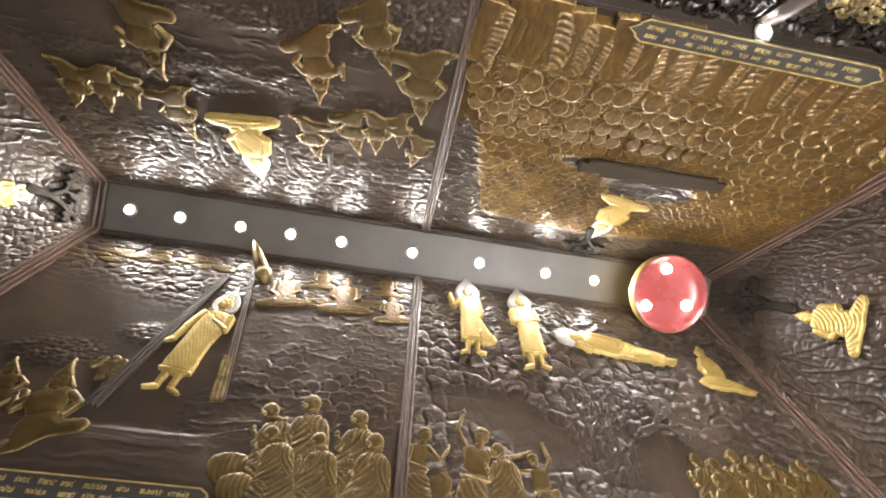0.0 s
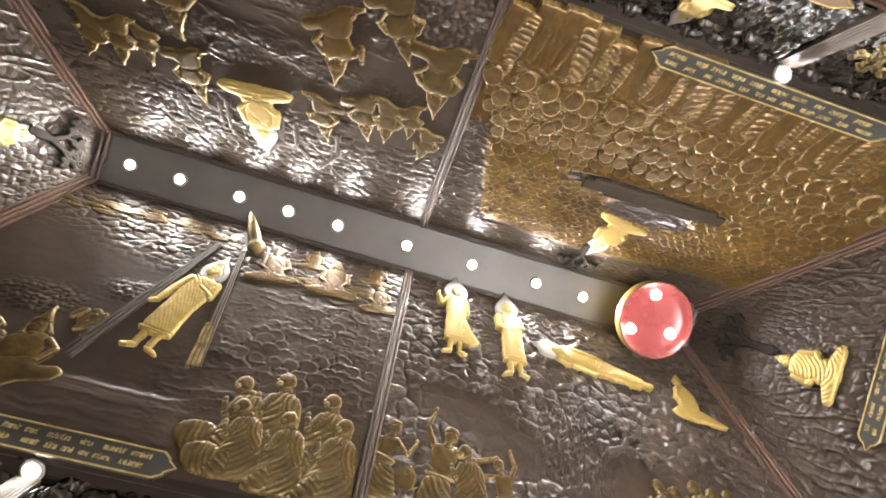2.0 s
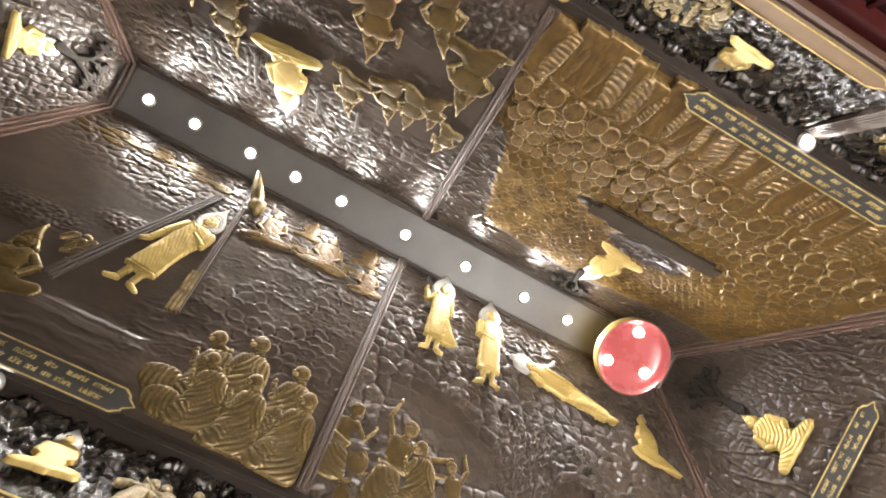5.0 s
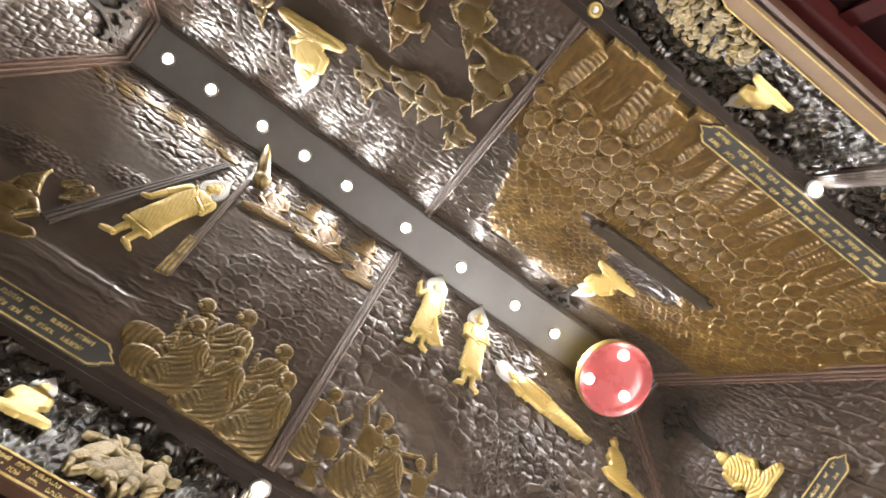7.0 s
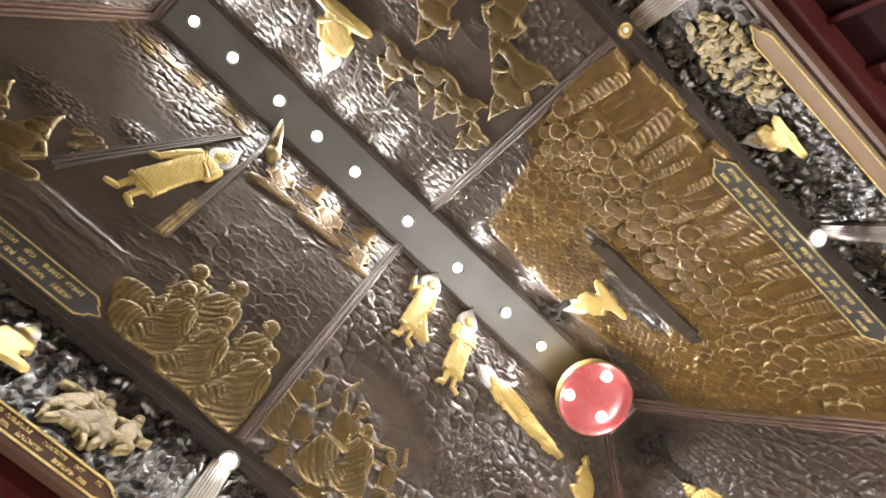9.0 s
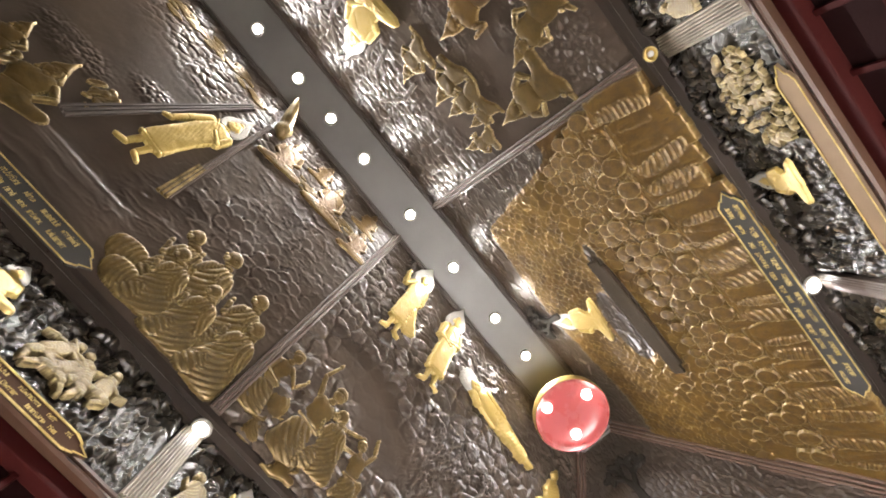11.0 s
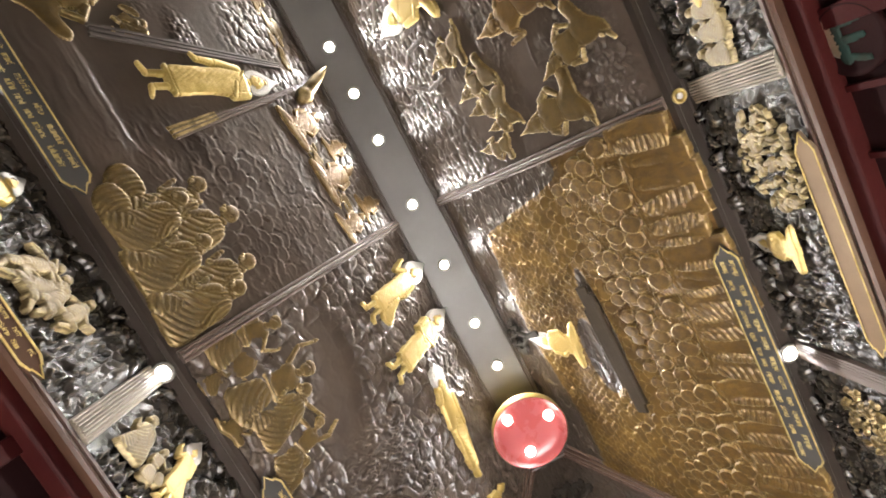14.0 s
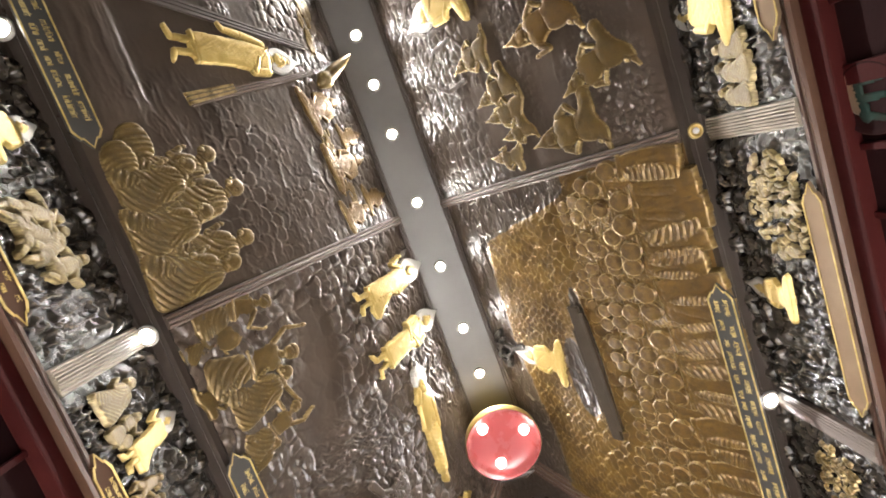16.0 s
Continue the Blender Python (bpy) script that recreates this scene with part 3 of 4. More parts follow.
def carve(pieces, x, y):
    """Height and material of the pieces at the points; below zero outside."""
    top = np.full(x.shape, -1.0)
    which = np.zeros(x.shape, int)
    owner = np.full(x.shape, -1)
    for number, p in enumerate(pieces):
        if p[0] == "E":
            _, cx, cy, rx, ry, a, h, fold, mat, base = p
            dx, dy = (x - cx) * math.cos(a) + (y - cy) * math.sin(a), (y - cy) * math.cos(a) - (x - cx) * math.sin(a)
            q = 1 - (dx / rx) ** 2 - (dy / ry) ** 2
            along, across = dy, dx
        elif p[0] == "P":
            _, pts, r, h, fold, mat, base = p
            d = edge_distance(pts, x, y)
            q = np.where(d > 0, 1 - (1 - np.clip(d / r, 0, 1)) ** 2, -1)
            along, across = y - sum(c[1] for c in pts) / len(pts), x - sum(c[0] for c in pts) / len(pts)
        else:
            _, x0, y0, r0, x1, y1, r1, h, fold, mat, base = p
            lx, ly = x1 - x0, y1 - y0
            ln = math.hypot(lx, ly) + 1e-9
            k = np.clip(((x - x0) * lx + (y - y0) * ly) / ln ** 2, 0, 1)
            r = r0 + (r1 - r0) * k
            across = ((x - x0) * ly - (y - y0) * lx) / ln
            along = k * ln
            q = 1 - ((x - x0 - k * lx) ** 2 + (y - y0 - k * ly) ** 2) / r ** 2
        z = base + h * np.clip(q, 0, 1) ** 0.42
        if fold == "rim":
            z = base + h * (0.75 * np.clip(q, 0, 1) ** .45 + 0.32 * np.exp(-((q - .14) / .08) ** 2))
        elif fold and fold[-1] == "arc":
            run = np.hypot(x - fold[1], y - fold[2]) + .4 * fold[0] * value_noise(x * 7, y * 7, 4)
            z = z + 1.3 * fold[3] * np.abs(np.sin(np.pi * run / fold[0])) ** 0.8 * np.clip(q * 3, 0, 1)
        elif fold:
            period, bow, amp = fold[0] * .62, fold[1] * .62, fold[2] * 1.2
            phi = math.radians(fold[3] if len(fold) > 3 else 20)
            run = along * math.cos(phi) + across * math.sin(phi) + bow * across ** 2 / (period * 5) + .5 * period * value_noise(x * 6, y * 6, 3)
            z = z + 1.05 * amp * np.abs(np.sin(np.pi * run / period)) ** 0.7 * np.clip(q * 4, 0, 1)
        z = z + 0.022 * np.exp(-(q / .08) ** 2)
        win = (q > 0) & (z > top)
        top = np.where(win, z, top)
        which = np.where(win, mat, which)
        owner = np.where(win, number, owner)
    # a chiselled line where one piece meets the next
    line = np.zeros(x.shape)
    for ax in (0, 1):
        other = np.roll(owner, 1, ax)
        line = np.maximum(line, ((owner != other) & (owner >= 0) & (other >= 0)).astype(float))
    line = (2 * line + sum(np.roll(line, d, ax) for d in (-1, 1) for ax in (0, 1))) / 4
    return np.where(top > 0, np.maximum(top - 0.026 * np.clip(line, 0, 1), 0.008), top), which


DEPTH = 0.22


def figure_mesh(name, pieces, size, mats, cell=0.0055, seed=0):
    xs = [v for p in pieces for v in extent(p)[0]]
    ys = [v for p in pieces for v in extent(p)[1]]
    c = cell / size
    gx, gy = np.arange(min(xs) - 2 * c, max(xs) + 3 * c, c), np.arange(min(ys) - 2 * c, max(ys) + 3 * c, c)
    x, y = np.meshgrid(gx, gy)
    z, which = carve(pieces, x, y)
    inside = z > 0
    z = np.where(inside, DEPTH * z + 0.006 * (fbm(x * 22, y * 22, seed) - .5), -0.05)
    nx, ny = len(gx), len(gy)
    k = np.arange((nx - 1) * (ny - 1))
    a = (k // (nx - 1)) * nx + k % (nx - 1)
    quads = np.stack([a, a + 1, a + nx + 1, a + nx], 1)
    keep = inside.ravel()[quads].any(1)
    quads = quads[keep]
    used, flat = np.unique(quads, return_inverse=True)
    quads = flat.reshape(-1, 4)
    pts = np.stack([x.ravel(), y.ravel(), z.ravel()], 1)[used] * size
    me = bpy.data.meshes.new(name)
    me.from_pydata(pts.tolist(), [], quads.tolist())
    for m in mats:
        me.materials.append(m)
    wm = which.ravel()[used][quads].max(1)
    me.polygons.foreach_set("material_index", wm.astype(np.int32))
    me.polygons.foreach_set("use_smooth", [True] * len(me.polygons))
    me.update()
    return me


def on(axes, u, v, turn=0, lift=0.0):
    return axes @ pose(u, v, lift, 0, 0, turn)


def figure(name, axes, u, v, size, turn, pieces, mats, label, category="statue", group="", lift=0.015, seed=0):
    ob = new(name, figure_mesh(name, pieces, size, mats if isinstance(mats, list) else [mats], seed=seed))
    ob.matrix_world = on(axes, u, v, turn, lift)
    return tagged(ob, label, category, group)


def mirrored(pieces):
    out = []
    for p in pieces:
        if p[0] == "P":
            fold = p[4]
            if isinstance(fold, tuple) and fold[-1] == "arc":
                fold = (fold[0], -fold[1], *fold[2:])
            out.append(("P", [(-a, b) for a, b in p[1]], p[2], p[3], fold, *p[5:]))
        elif p[0] == "E":
            out.append(("E", -p[1], p[2], p[3], p[4], -p[5], *p[6:]))
        else:
            out.append(("C", -p[1], p[2], p[3], -p[4], *p[5:]))
    return out


def placed(pieces, dx, dy, k):
    """The same pieces, shrunk by k and moved."""
    out = []
    for p in pieces:
        fold = p[4] if p[0] == "P" else p[-3]
        if isinstance(fold, tuple):
            fold = (fold[0] * k, fold[1] * k + dx, fold[2] * k + dy, fold[3], "arc") if fold[-1] == "arc" else (fold[0] * k, *fold[1:])
        if p[0] == "P":
            out.append(("P", [(a * k + dx, b * k + dy) for a, b in p[1]], p[2] * k, p[3], fold, *p[5:]))
        elif p[0] == "E":
            out.append(("E", p[1] * k + dx, p[2] * k + dy, p[3] * k, p[4] * k, p[5], p[6], fold, *p[8:]))
        else:
            out.append(("C", p[1] * k + dx, p[2] * k + dy, p[3] * k, p[4] * k + dx, p[5] * k + dy, p[6] * k, p[7], fold, *p[9:]))
    return out


def both(pts):
    """A shape and its mirror image, from the right half given upwards."""
    return pts + [(-a, b) for a, b in pts[::-1]]


def halo(cx, cy, r):
    right = [(.35, -1.02), (.85, -.75), (1.05, -.1), (.86, .6), (.42, 1.15), (.12, 1.75), (.02, 2.15)]
    return [P([(cx + r * a, cy + r * b) for a, b in both(right)], r * .3, 0.014, mat=1, base=0.02)]


def head(cx, cy, r, knot=True, h=0.1):
    out = [E(cx, cy, r, r * 1.25, h, base=0.05), C(cx, cy - r * 1.1, r * .55, cx, cy - r * 1.7, r * .8, h * .5),
           E(cx, cy - r * .1, r * .16, r * .3, h + .012, base=0.055)]
    for s in (-1, 1):
        out += [E(cx + s * r * .40, cy + r * .22, r * .24, r * .09, h + .004, base=0.05), E(cx + s * r * 1.0, cy - r * .15, r * .16, r * .5, h * .5)]
    if knot:
        out += [E(cx, cy + r * 1.25, r * .5, r * .5, h * .8), C(cx, cy + r * 1.5, r * .25, cx, cy + r * 2.2, r * .05, h * .5)]
    return out


def standing(arm="down", sway=0.0, r=0.105):
    s = sway
    p = halo(s, .865, r) + head(s, .855, .052, False)
    p += [E(s, .925, .028, .028, .07), P([(-.065 + s, .775), (.065 + s, .775), (.125 + s, .72), (.130, .60), (.108, .45), (.110, .28), (.122, .150), (.0, .135), (-.108, .150), (-.100, .35), (-.092, .55), (-.118 + s, .72)], .07, .085, fold=(.036, .3, .008, 64)),
          C(-.098, .172, .014, .108, .170, .014, .095), C(-.085 + s, .765, .010, .095, .60, .012, .105)]
    for d in (-1, 1):
        p += [C(d * .045, .16, .026, d * .047, .05, .019, .05), C(d * .047, .034, .020, d * .115, .008, .013, .045)]
    if arm == "down":
        p += [C(-.105 + s, .72, .036, -.135, .56, .030, .095), C(-.135, .56, .027, -.158, .44, .021, .085), C(-.160, .43, .020, -.200, .400, .012, .08),
              C(.100 + s, .72, .038, .125, .61, .036, .095), C(.125, .61, .030, .02, .665, .022, .115)]
    elif arm == "clasp":
        p += [C(-.105 + s, .72, .036, -.122, .58, .032, .095), C(-.122, .58, .030, .03, .53, .022, .115), C(.105 + s, .72, .036, .122, .60, .032, .095), C(.122, .60, .030, -.02, .56, .022, .115), E(.0, .545, .034, .026, .125)]
    else:
        p += [C(-.095 + s, .725, .036, -.155, .64, .028, .09), C(-.155, .64, .026, -.190, .745, .020, .08), E(-.195, .785, .020, .036, .07), C(.10, .72, .038, .12, .56, .032, .095), E(.12, .525, .022, .030, .09),
              P([(.05, .50), (.12, .46), (.17, .30), (.27, .17), (.18, .12), (.02, .15)], .05, .08, fold=(.036, .3, .012, 55))]
    return p


def seated(with_halo=True, folds=0.010):
    p = halo(0, .80, .20) if with_halo else []
    p += head(0, .785, .095)
    p += [P(both([(.24, .11), (.20, .32), (.205, .50), (.22, .60), (.16, .69), (.06, .72)]), .12, .13, fold=(.060, -.22, .78, .034, "arc") if folds > .02 else (.045, 1.2, folds, 30)),
          P(both([(.30, .0), (.45, .01), (.52, .06), (.47, .13), (.30, .18), (.12, .24)]), .10, .13, fold=(.060, .0, .42, .030, "arc") if folds > .02 else (.05, .6, folds, 75)),
          C(-.26, .065, .045, .18, .095, .050, .145), C(.32, .08, .040, -.12, .125, .045, .14), E(.0, .175, .09, .045, .165),
          C(-.205, .60, .060, -.255, .40, .056, .12), C(.205, .60, .060, .255, .40, .056, .12, fold=(.04, 1, folds)), C(-.255, .39, .048, -.05, .225, .036, .15), C(.255, .39, .048, .05, .215, .036, .15),
          C(-.13, .69, .014, .17, .36, .016, .14)]
    return p


def worshipper(seed=0):
    """Kneeling on one thigh, plain and smooth, with a small head under a tall leaning crown."""
    k = 0.045 * math.sin(seed * 2.4 + 1)
    reach, up = 0.32 + 0.03 * math.sin(seed), 0.04 * math.cos(seed * 1.3)
    p = [P([(.15, .40), (.17, .295), (reach - .06, .30 + up), (reach + .05, .30 + up), (reach + .10, .22 + up), (reach + .05, .13 + up), (reach - .10, .13 + up), (.06, .10), (-.06, .01), (-.22, -.01), (-.30, .03), (-.20, .10), (-.21, .22), (-.15, .40)], .09, .13, fold=(.15, .8, .006, 30)),
         P([(-.14, .34), (.15, .34), (.16, .45), (.215, .55), (.185, .645), (.08 + k, .69), (-.08 + k, .69), (-.185, .645), (-.215, .55), (-.15, .45)], .12, .14),
         C(-.13, .365, .012, .13, .365, .012, .15), C(-.26, .05, .04, -.36, .03, .020, .11), E(-.22, .12, .045, .035, .15, 30),
         C(k, .65, .05, k, .72, .06, .12), E(k * 1.3, .765, .092, .098, .13, base=.055),
         P([(k * 1.5 + a, b) for a, b in ((-.095, .80), (.095, .80), (.085, .87))] + [(k * 2.2 + .035, .93), (k * 3.2 + .006, 1.06), (k * 3.2 - .006, 1.06), (k * 2.2 - .035, .93), (k * 1.5 - .085, .87)], .045, .12, base=.055),
         C(k * 1.5 - .08, .825, .010, k * 1.5 + .08, .825, .010, .13, base=.06), C(k * 1.3 - .085, .80, .018, k * 1.3 - .115, .69, .026, .10), C(k * 1.3 + .085, .80, .018, k * 1.3 + .115, .69, .026, .10)]
    if seed % 2:
        p += [E(k * 1.3, .755, .014, .030, .15, base=.06), E(k * 1.3 - .035, .785, .020, .008, .145, base=.06), E(k * 1.3 + .035, .785, .020, .008, .145, base=.06), E(k * 1.3, .715, .022, .007, .145, base=.06)]
    p += [C(.190, .58, .052, .280, .46, .042, .13), C(.280, .46, .038, .17, .345, .030, .15)]
    if seed % 3:
        p += [C(-.190, .58, .050, -.265, .46, .040, .13), C(-.265, .46, .034, -.16, .39, .026, .15)]
    else:
        p += [C(-.190, .58, .050, -.285, .50, .040, .13), C(-.285, .50, .036, -.275, .63, .028, .13), E(-.272, .67, .026, .042, .11)]
    return p


def monk(seed=0):
    """Kneeling in profile, shaven, in a robe of fine nested folds."""
    k, g = 0.05 * math.sin(seed * 1.9), 0.06 * math.cos(seed * 2.3)
    p = [P([(-.08, .775), (.07, .775), (.155, .68), (.165, .52), (.21, .36), (.30, .15), (.35, .03), (.0, .0), (-.27, .01), (-.26, .22), (-.21, .46), (-.185, .66)], .13, .13, fold=(.060, .42 + g, .86, .036, "arc")),
         E(.065 + k, .875, .094, .105, .15, -12, base=.07), E(.155 + k, .865, .020, .024, .14, base=.06), E(.115 + k, .835, .050, .045, .15, base=.07), E(.035 + k, .865, .018, .032, .165, base=.07), C(.03 + k, .79, .062, .0, .74, .078, .12),
         P([(-.17, .70), (-.06, .76), (.03, .74), (.06, .62), (-.02, .44), (-.10, .28), (-.22, .30), (-.22, .50)], .09, .15, fold=(.055, -.42 - g, .62, .030, "arc")),
         C(.10, .67, .058, .185, .50, .052, .16, fold=(.055, 1, .016, 30)), C(.185, .50, .046, .235, .62, .034, .15), E(.24, .655, .030, .046, .14),
         P([(.02, .34), (.14, .36), (.27, .20), (.36, .05), (.20, .0), (.02, .04)], .09, .145, fold=(.060, .02, .42 + g, .036, "arc"))]
    return mirrored(p)


def crowd_figure(kind):
    """One of the crowd: an outlined round head over a long robe, plain or with a fall of nested folds."""
    t = (kind % 3 - 1) * .03
    p = [P(both([(.17, -.19), (.20, -.18), (.208, -.10), (.215, .20), (.20, .46), (.14, .62)]), .07, .06, fold=(.20, .4, .016, 78)), E(t, .80, .140, .150, .05, fold="rim", base=.150), E(t + .025, .77, .075, .08, .022, base=.158),
         C(t + .09, .72, .016, t + .115, .80, .012, .05, base=.165), C(-.13, .60, .05, .13, .60, .05, .07)]
    if kind in (0, 2, 4):
        p.append(P([(.0, .54), (.15, .58), (.23, .40), (.235, -.10), (.225, -.18), (.03, -.18), (-.03, .30)], .05, .072, fold=(.060 + .006 * kind, .05 + .05 * kind, .66, .046, "arc")))
    if kind in (1, 4):
        p.append(P([(-.05, .46), (-.16, .56), (-.22, .36), (-.22, -.06), (-.10, -.12)], .05, .074, fold=(.055, -.02, .70, .044, "arc")))
    if kind in (3, 4):
        p.append(C(-.02, .12, .085, .03, .46, .075, .085, fold=(.07, 1.6, .012, 8)))
    return p


def clump(seed, n=26, w=0.5, leaf=0.09, h=0.09):
    """Leaves and scrolls heaped up."""
    r = random.Random(seed)
    p = []
    for _ in range(n):
        a, d = r.uniform(0, 6.28), math.sqrt(r.random())
        p.append(E(w * d * math.cos(a), .5 + .5 * d * math.sin(a), leaf * r.uniform(.6, 1.3), leaf * r.uniform(.25, .6), h * r.uniform(.5, 1.1), r.uniform(0, 180), fold=(leaf * .5, 1, .012)))
    return p


def struggle(seed, n=3):
    """A tangle of small draped figures."""
    r = random.Random(seed)
    p = []
    for k in range(n):
        cx, cy, a = (k - (n - 1) / 2) * .24 + r.uniform(-.05, .05), .36 + r.uniform(-.14, .14), r.uniform(-.7, .7)
        hx, hy = cx + .25 * math.sin(a), cy + .25 * math.cos(a)
        p += [C(cx, cy, .115, hx, hy, .095, .16, fold=(.06, 2.2, .034, 50 * a)), E(hx + .15 * math.sin(a), hy + .15 * math.cos(a), .065, .075, .19, base=.06)]
        for sgn in (-1, 1):
            ex, ey = hx + sgn * r.uniform(.10, .18), hy + r.uniform(-.12, .08)
            p += [C(hx, hy, .05, ex, ey, .04, .17), C(ex, ey, .038, ex + sgn * r.uniform(-.06, .14), ey + r.uniform(-.05, .17), .028, .19)]
            kx, ky = cx + sgn * r.uniform(.06, .16), cy - r.uniform(.05, .18)
            p += [C(cx, cy, .085, kx, ky, .06, .15, fold=(.05, 2, .026, 30)), C(kx, ky, .055, kx + r.uniform(-.1, .1), ky - .14, .035, .13)]
    return p


GH = [GOLD, WHITE]
# front slope, west half
figure("standing_statue", FRONT, -1.47, .755, 1.054, -6.5, standing("down", .02), GH, "gilded standing robed statue with white pointed halo on dark slope", lift=.02)
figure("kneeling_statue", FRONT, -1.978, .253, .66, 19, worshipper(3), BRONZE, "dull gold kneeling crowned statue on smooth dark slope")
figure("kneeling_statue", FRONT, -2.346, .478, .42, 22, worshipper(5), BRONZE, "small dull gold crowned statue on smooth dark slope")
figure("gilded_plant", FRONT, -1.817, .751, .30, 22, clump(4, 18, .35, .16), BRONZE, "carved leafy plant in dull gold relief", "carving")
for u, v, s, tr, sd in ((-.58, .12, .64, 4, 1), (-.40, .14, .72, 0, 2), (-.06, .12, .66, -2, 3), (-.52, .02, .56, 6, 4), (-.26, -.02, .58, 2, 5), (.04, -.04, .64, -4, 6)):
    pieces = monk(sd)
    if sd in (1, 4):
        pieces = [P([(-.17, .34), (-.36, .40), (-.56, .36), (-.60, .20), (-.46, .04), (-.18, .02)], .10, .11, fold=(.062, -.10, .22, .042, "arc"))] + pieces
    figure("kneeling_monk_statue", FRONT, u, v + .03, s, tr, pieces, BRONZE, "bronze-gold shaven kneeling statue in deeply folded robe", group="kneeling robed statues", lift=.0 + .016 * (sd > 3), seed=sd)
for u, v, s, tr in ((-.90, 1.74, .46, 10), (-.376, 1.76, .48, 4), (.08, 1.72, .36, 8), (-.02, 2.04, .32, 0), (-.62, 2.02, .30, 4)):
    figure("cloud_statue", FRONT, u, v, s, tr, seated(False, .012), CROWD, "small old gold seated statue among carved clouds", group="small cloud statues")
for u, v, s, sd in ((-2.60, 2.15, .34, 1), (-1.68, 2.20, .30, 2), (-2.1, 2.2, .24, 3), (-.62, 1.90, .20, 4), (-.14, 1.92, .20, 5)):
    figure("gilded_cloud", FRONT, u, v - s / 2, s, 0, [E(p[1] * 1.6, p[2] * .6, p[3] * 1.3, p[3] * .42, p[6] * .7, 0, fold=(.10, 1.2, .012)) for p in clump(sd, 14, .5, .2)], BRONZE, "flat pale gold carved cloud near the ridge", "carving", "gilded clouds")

# front slope, east half
figure("standing_statue", FRONT, .80, 1.455, .90, 2.4, standing("raised", 0, .135), GH, "gilded standing statue with raised palm and white halo", lift=.05)
figure("standing_statue", FRONT, 1.37, 1.385, .945, 4.3, standing("clasp", -.01, .12), GH, "gilded standing statue with clasped hands and white halo", lift=.05)
reclining = [E(0, .87, .075, .10, .03, mat=1, base=.03), C(0, .90, .06, 0, 1.0, .004, .02, mat=1)] + head(0, .80, .05, False) + \
    [C(0, .68, .085, 0, .50, .085, .12), C(.01, .52, .085, .02, .12, .05, .11, fold=(.05, 1.2, .010)), C(.06, .68, .035, .07, .45, .03, .13), C(-.07, .70, .035, -.06, .78, .03, .09), C(.02, .10, .035, .035, .01, .02, .07)]
figure("reclining_statue", FRONT, 2.74, 1.63, 1.19, 79.3, reclining, GH, "gilded reclining statue lying on carved stones", lift=.05)
kneel_side = [E(-.14, .86, .078, .092, .12, base=.05), E(-.14, .965, .032, .032, .07), E(-.215, .85, .016, .02, .11, base=.05), C(-.12, .77, .05, -.11, .73, .06, .09), P([(-.24, .73), (-.03, .75), (.10, .60), (.16, .38), (.12, .18), (-.24, .18), (-.27, .50)], .12, .13, fold=(.055, -.36, .82, .026, "arc")),
              C(-.20, .66, .055, -.27, .44, .046, .14), C(-.27, .44, .042, -.05, .33, .034, .16), P([(-.40, .06), (-.30, .0), (.30, .0), (.62, .01), (.68, .07), (.44, .15), (.12, .27), (-.20, .27), (-.42, .15)], .09, .14, fold=(.060, -.05, .46, .026, "arc")), C(-.28, .07, .035, .20, .09, .045, .16)]
figure("kneeling_statue", FRONT, 3.12, 1.42, .50, -3.6, kneel_side, GH, "gilded statue kneeling sideways on a carved ledge", lift=.05)
arms_up = [P([(-.10, .70), (.10, .70), (.13, .64), (.10, .48), (.12, .40), (-.12, .40), (-.10, .50), (-.13, .64)], .08, .10), E(.03, .81, .066, .085, .12, -8, base=.05), E(.03, .84, .072, .06, .115, base=.05), E(.045, .80, .014, .028, .135, base=.055), C(.02, .73, .035, .01, .69, .045, .09),
           C(-.11, .66, .034, -.20, .82, .026, .09), C(-.20, .82, .024, -.17, .98, .018, .08), E(-.165, 1.02, .020, .038, .07), C(.11, .66, .034, .29, .66, .026, .09), C(.29, .66, .024, .45, .75, .016, .08), E(.475, .765, .032, .018, .07, 30),
           C(-.12, .40, .022, .12, .40, .022, .115), P([(-.12, .40), (.12, .40), (.15, .20), (.19, .02), (-.19, .0), (-.15, .22)], .09, .11, fold=(.055, .22, .46, .030, "arc")), C(.02, .30, .06, .15, .12, .055, .12, fold=(.05, 1.6, .020, 20))]
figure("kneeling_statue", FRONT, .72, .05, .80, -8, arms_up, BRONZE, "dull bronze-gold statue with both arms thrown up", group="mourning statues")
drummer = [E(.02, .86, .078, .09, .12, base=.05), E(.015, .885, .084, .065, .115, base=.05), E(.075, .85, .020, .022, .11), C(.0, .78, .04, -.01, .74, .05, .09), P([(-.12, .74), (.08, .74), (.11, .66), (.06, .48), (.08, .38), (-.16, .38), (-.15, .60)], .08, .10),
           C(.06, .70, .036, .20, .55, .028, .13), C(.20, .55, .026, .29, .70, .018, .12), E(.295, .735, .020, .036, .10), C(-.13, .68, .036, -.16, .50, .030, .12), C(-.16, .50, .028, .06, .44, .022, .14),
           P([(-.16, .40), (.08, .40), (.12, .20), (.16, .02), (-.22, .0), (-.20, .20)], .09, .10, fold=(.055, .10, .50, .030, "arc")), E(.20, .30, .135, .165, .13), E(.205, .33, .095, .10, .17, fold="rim")]
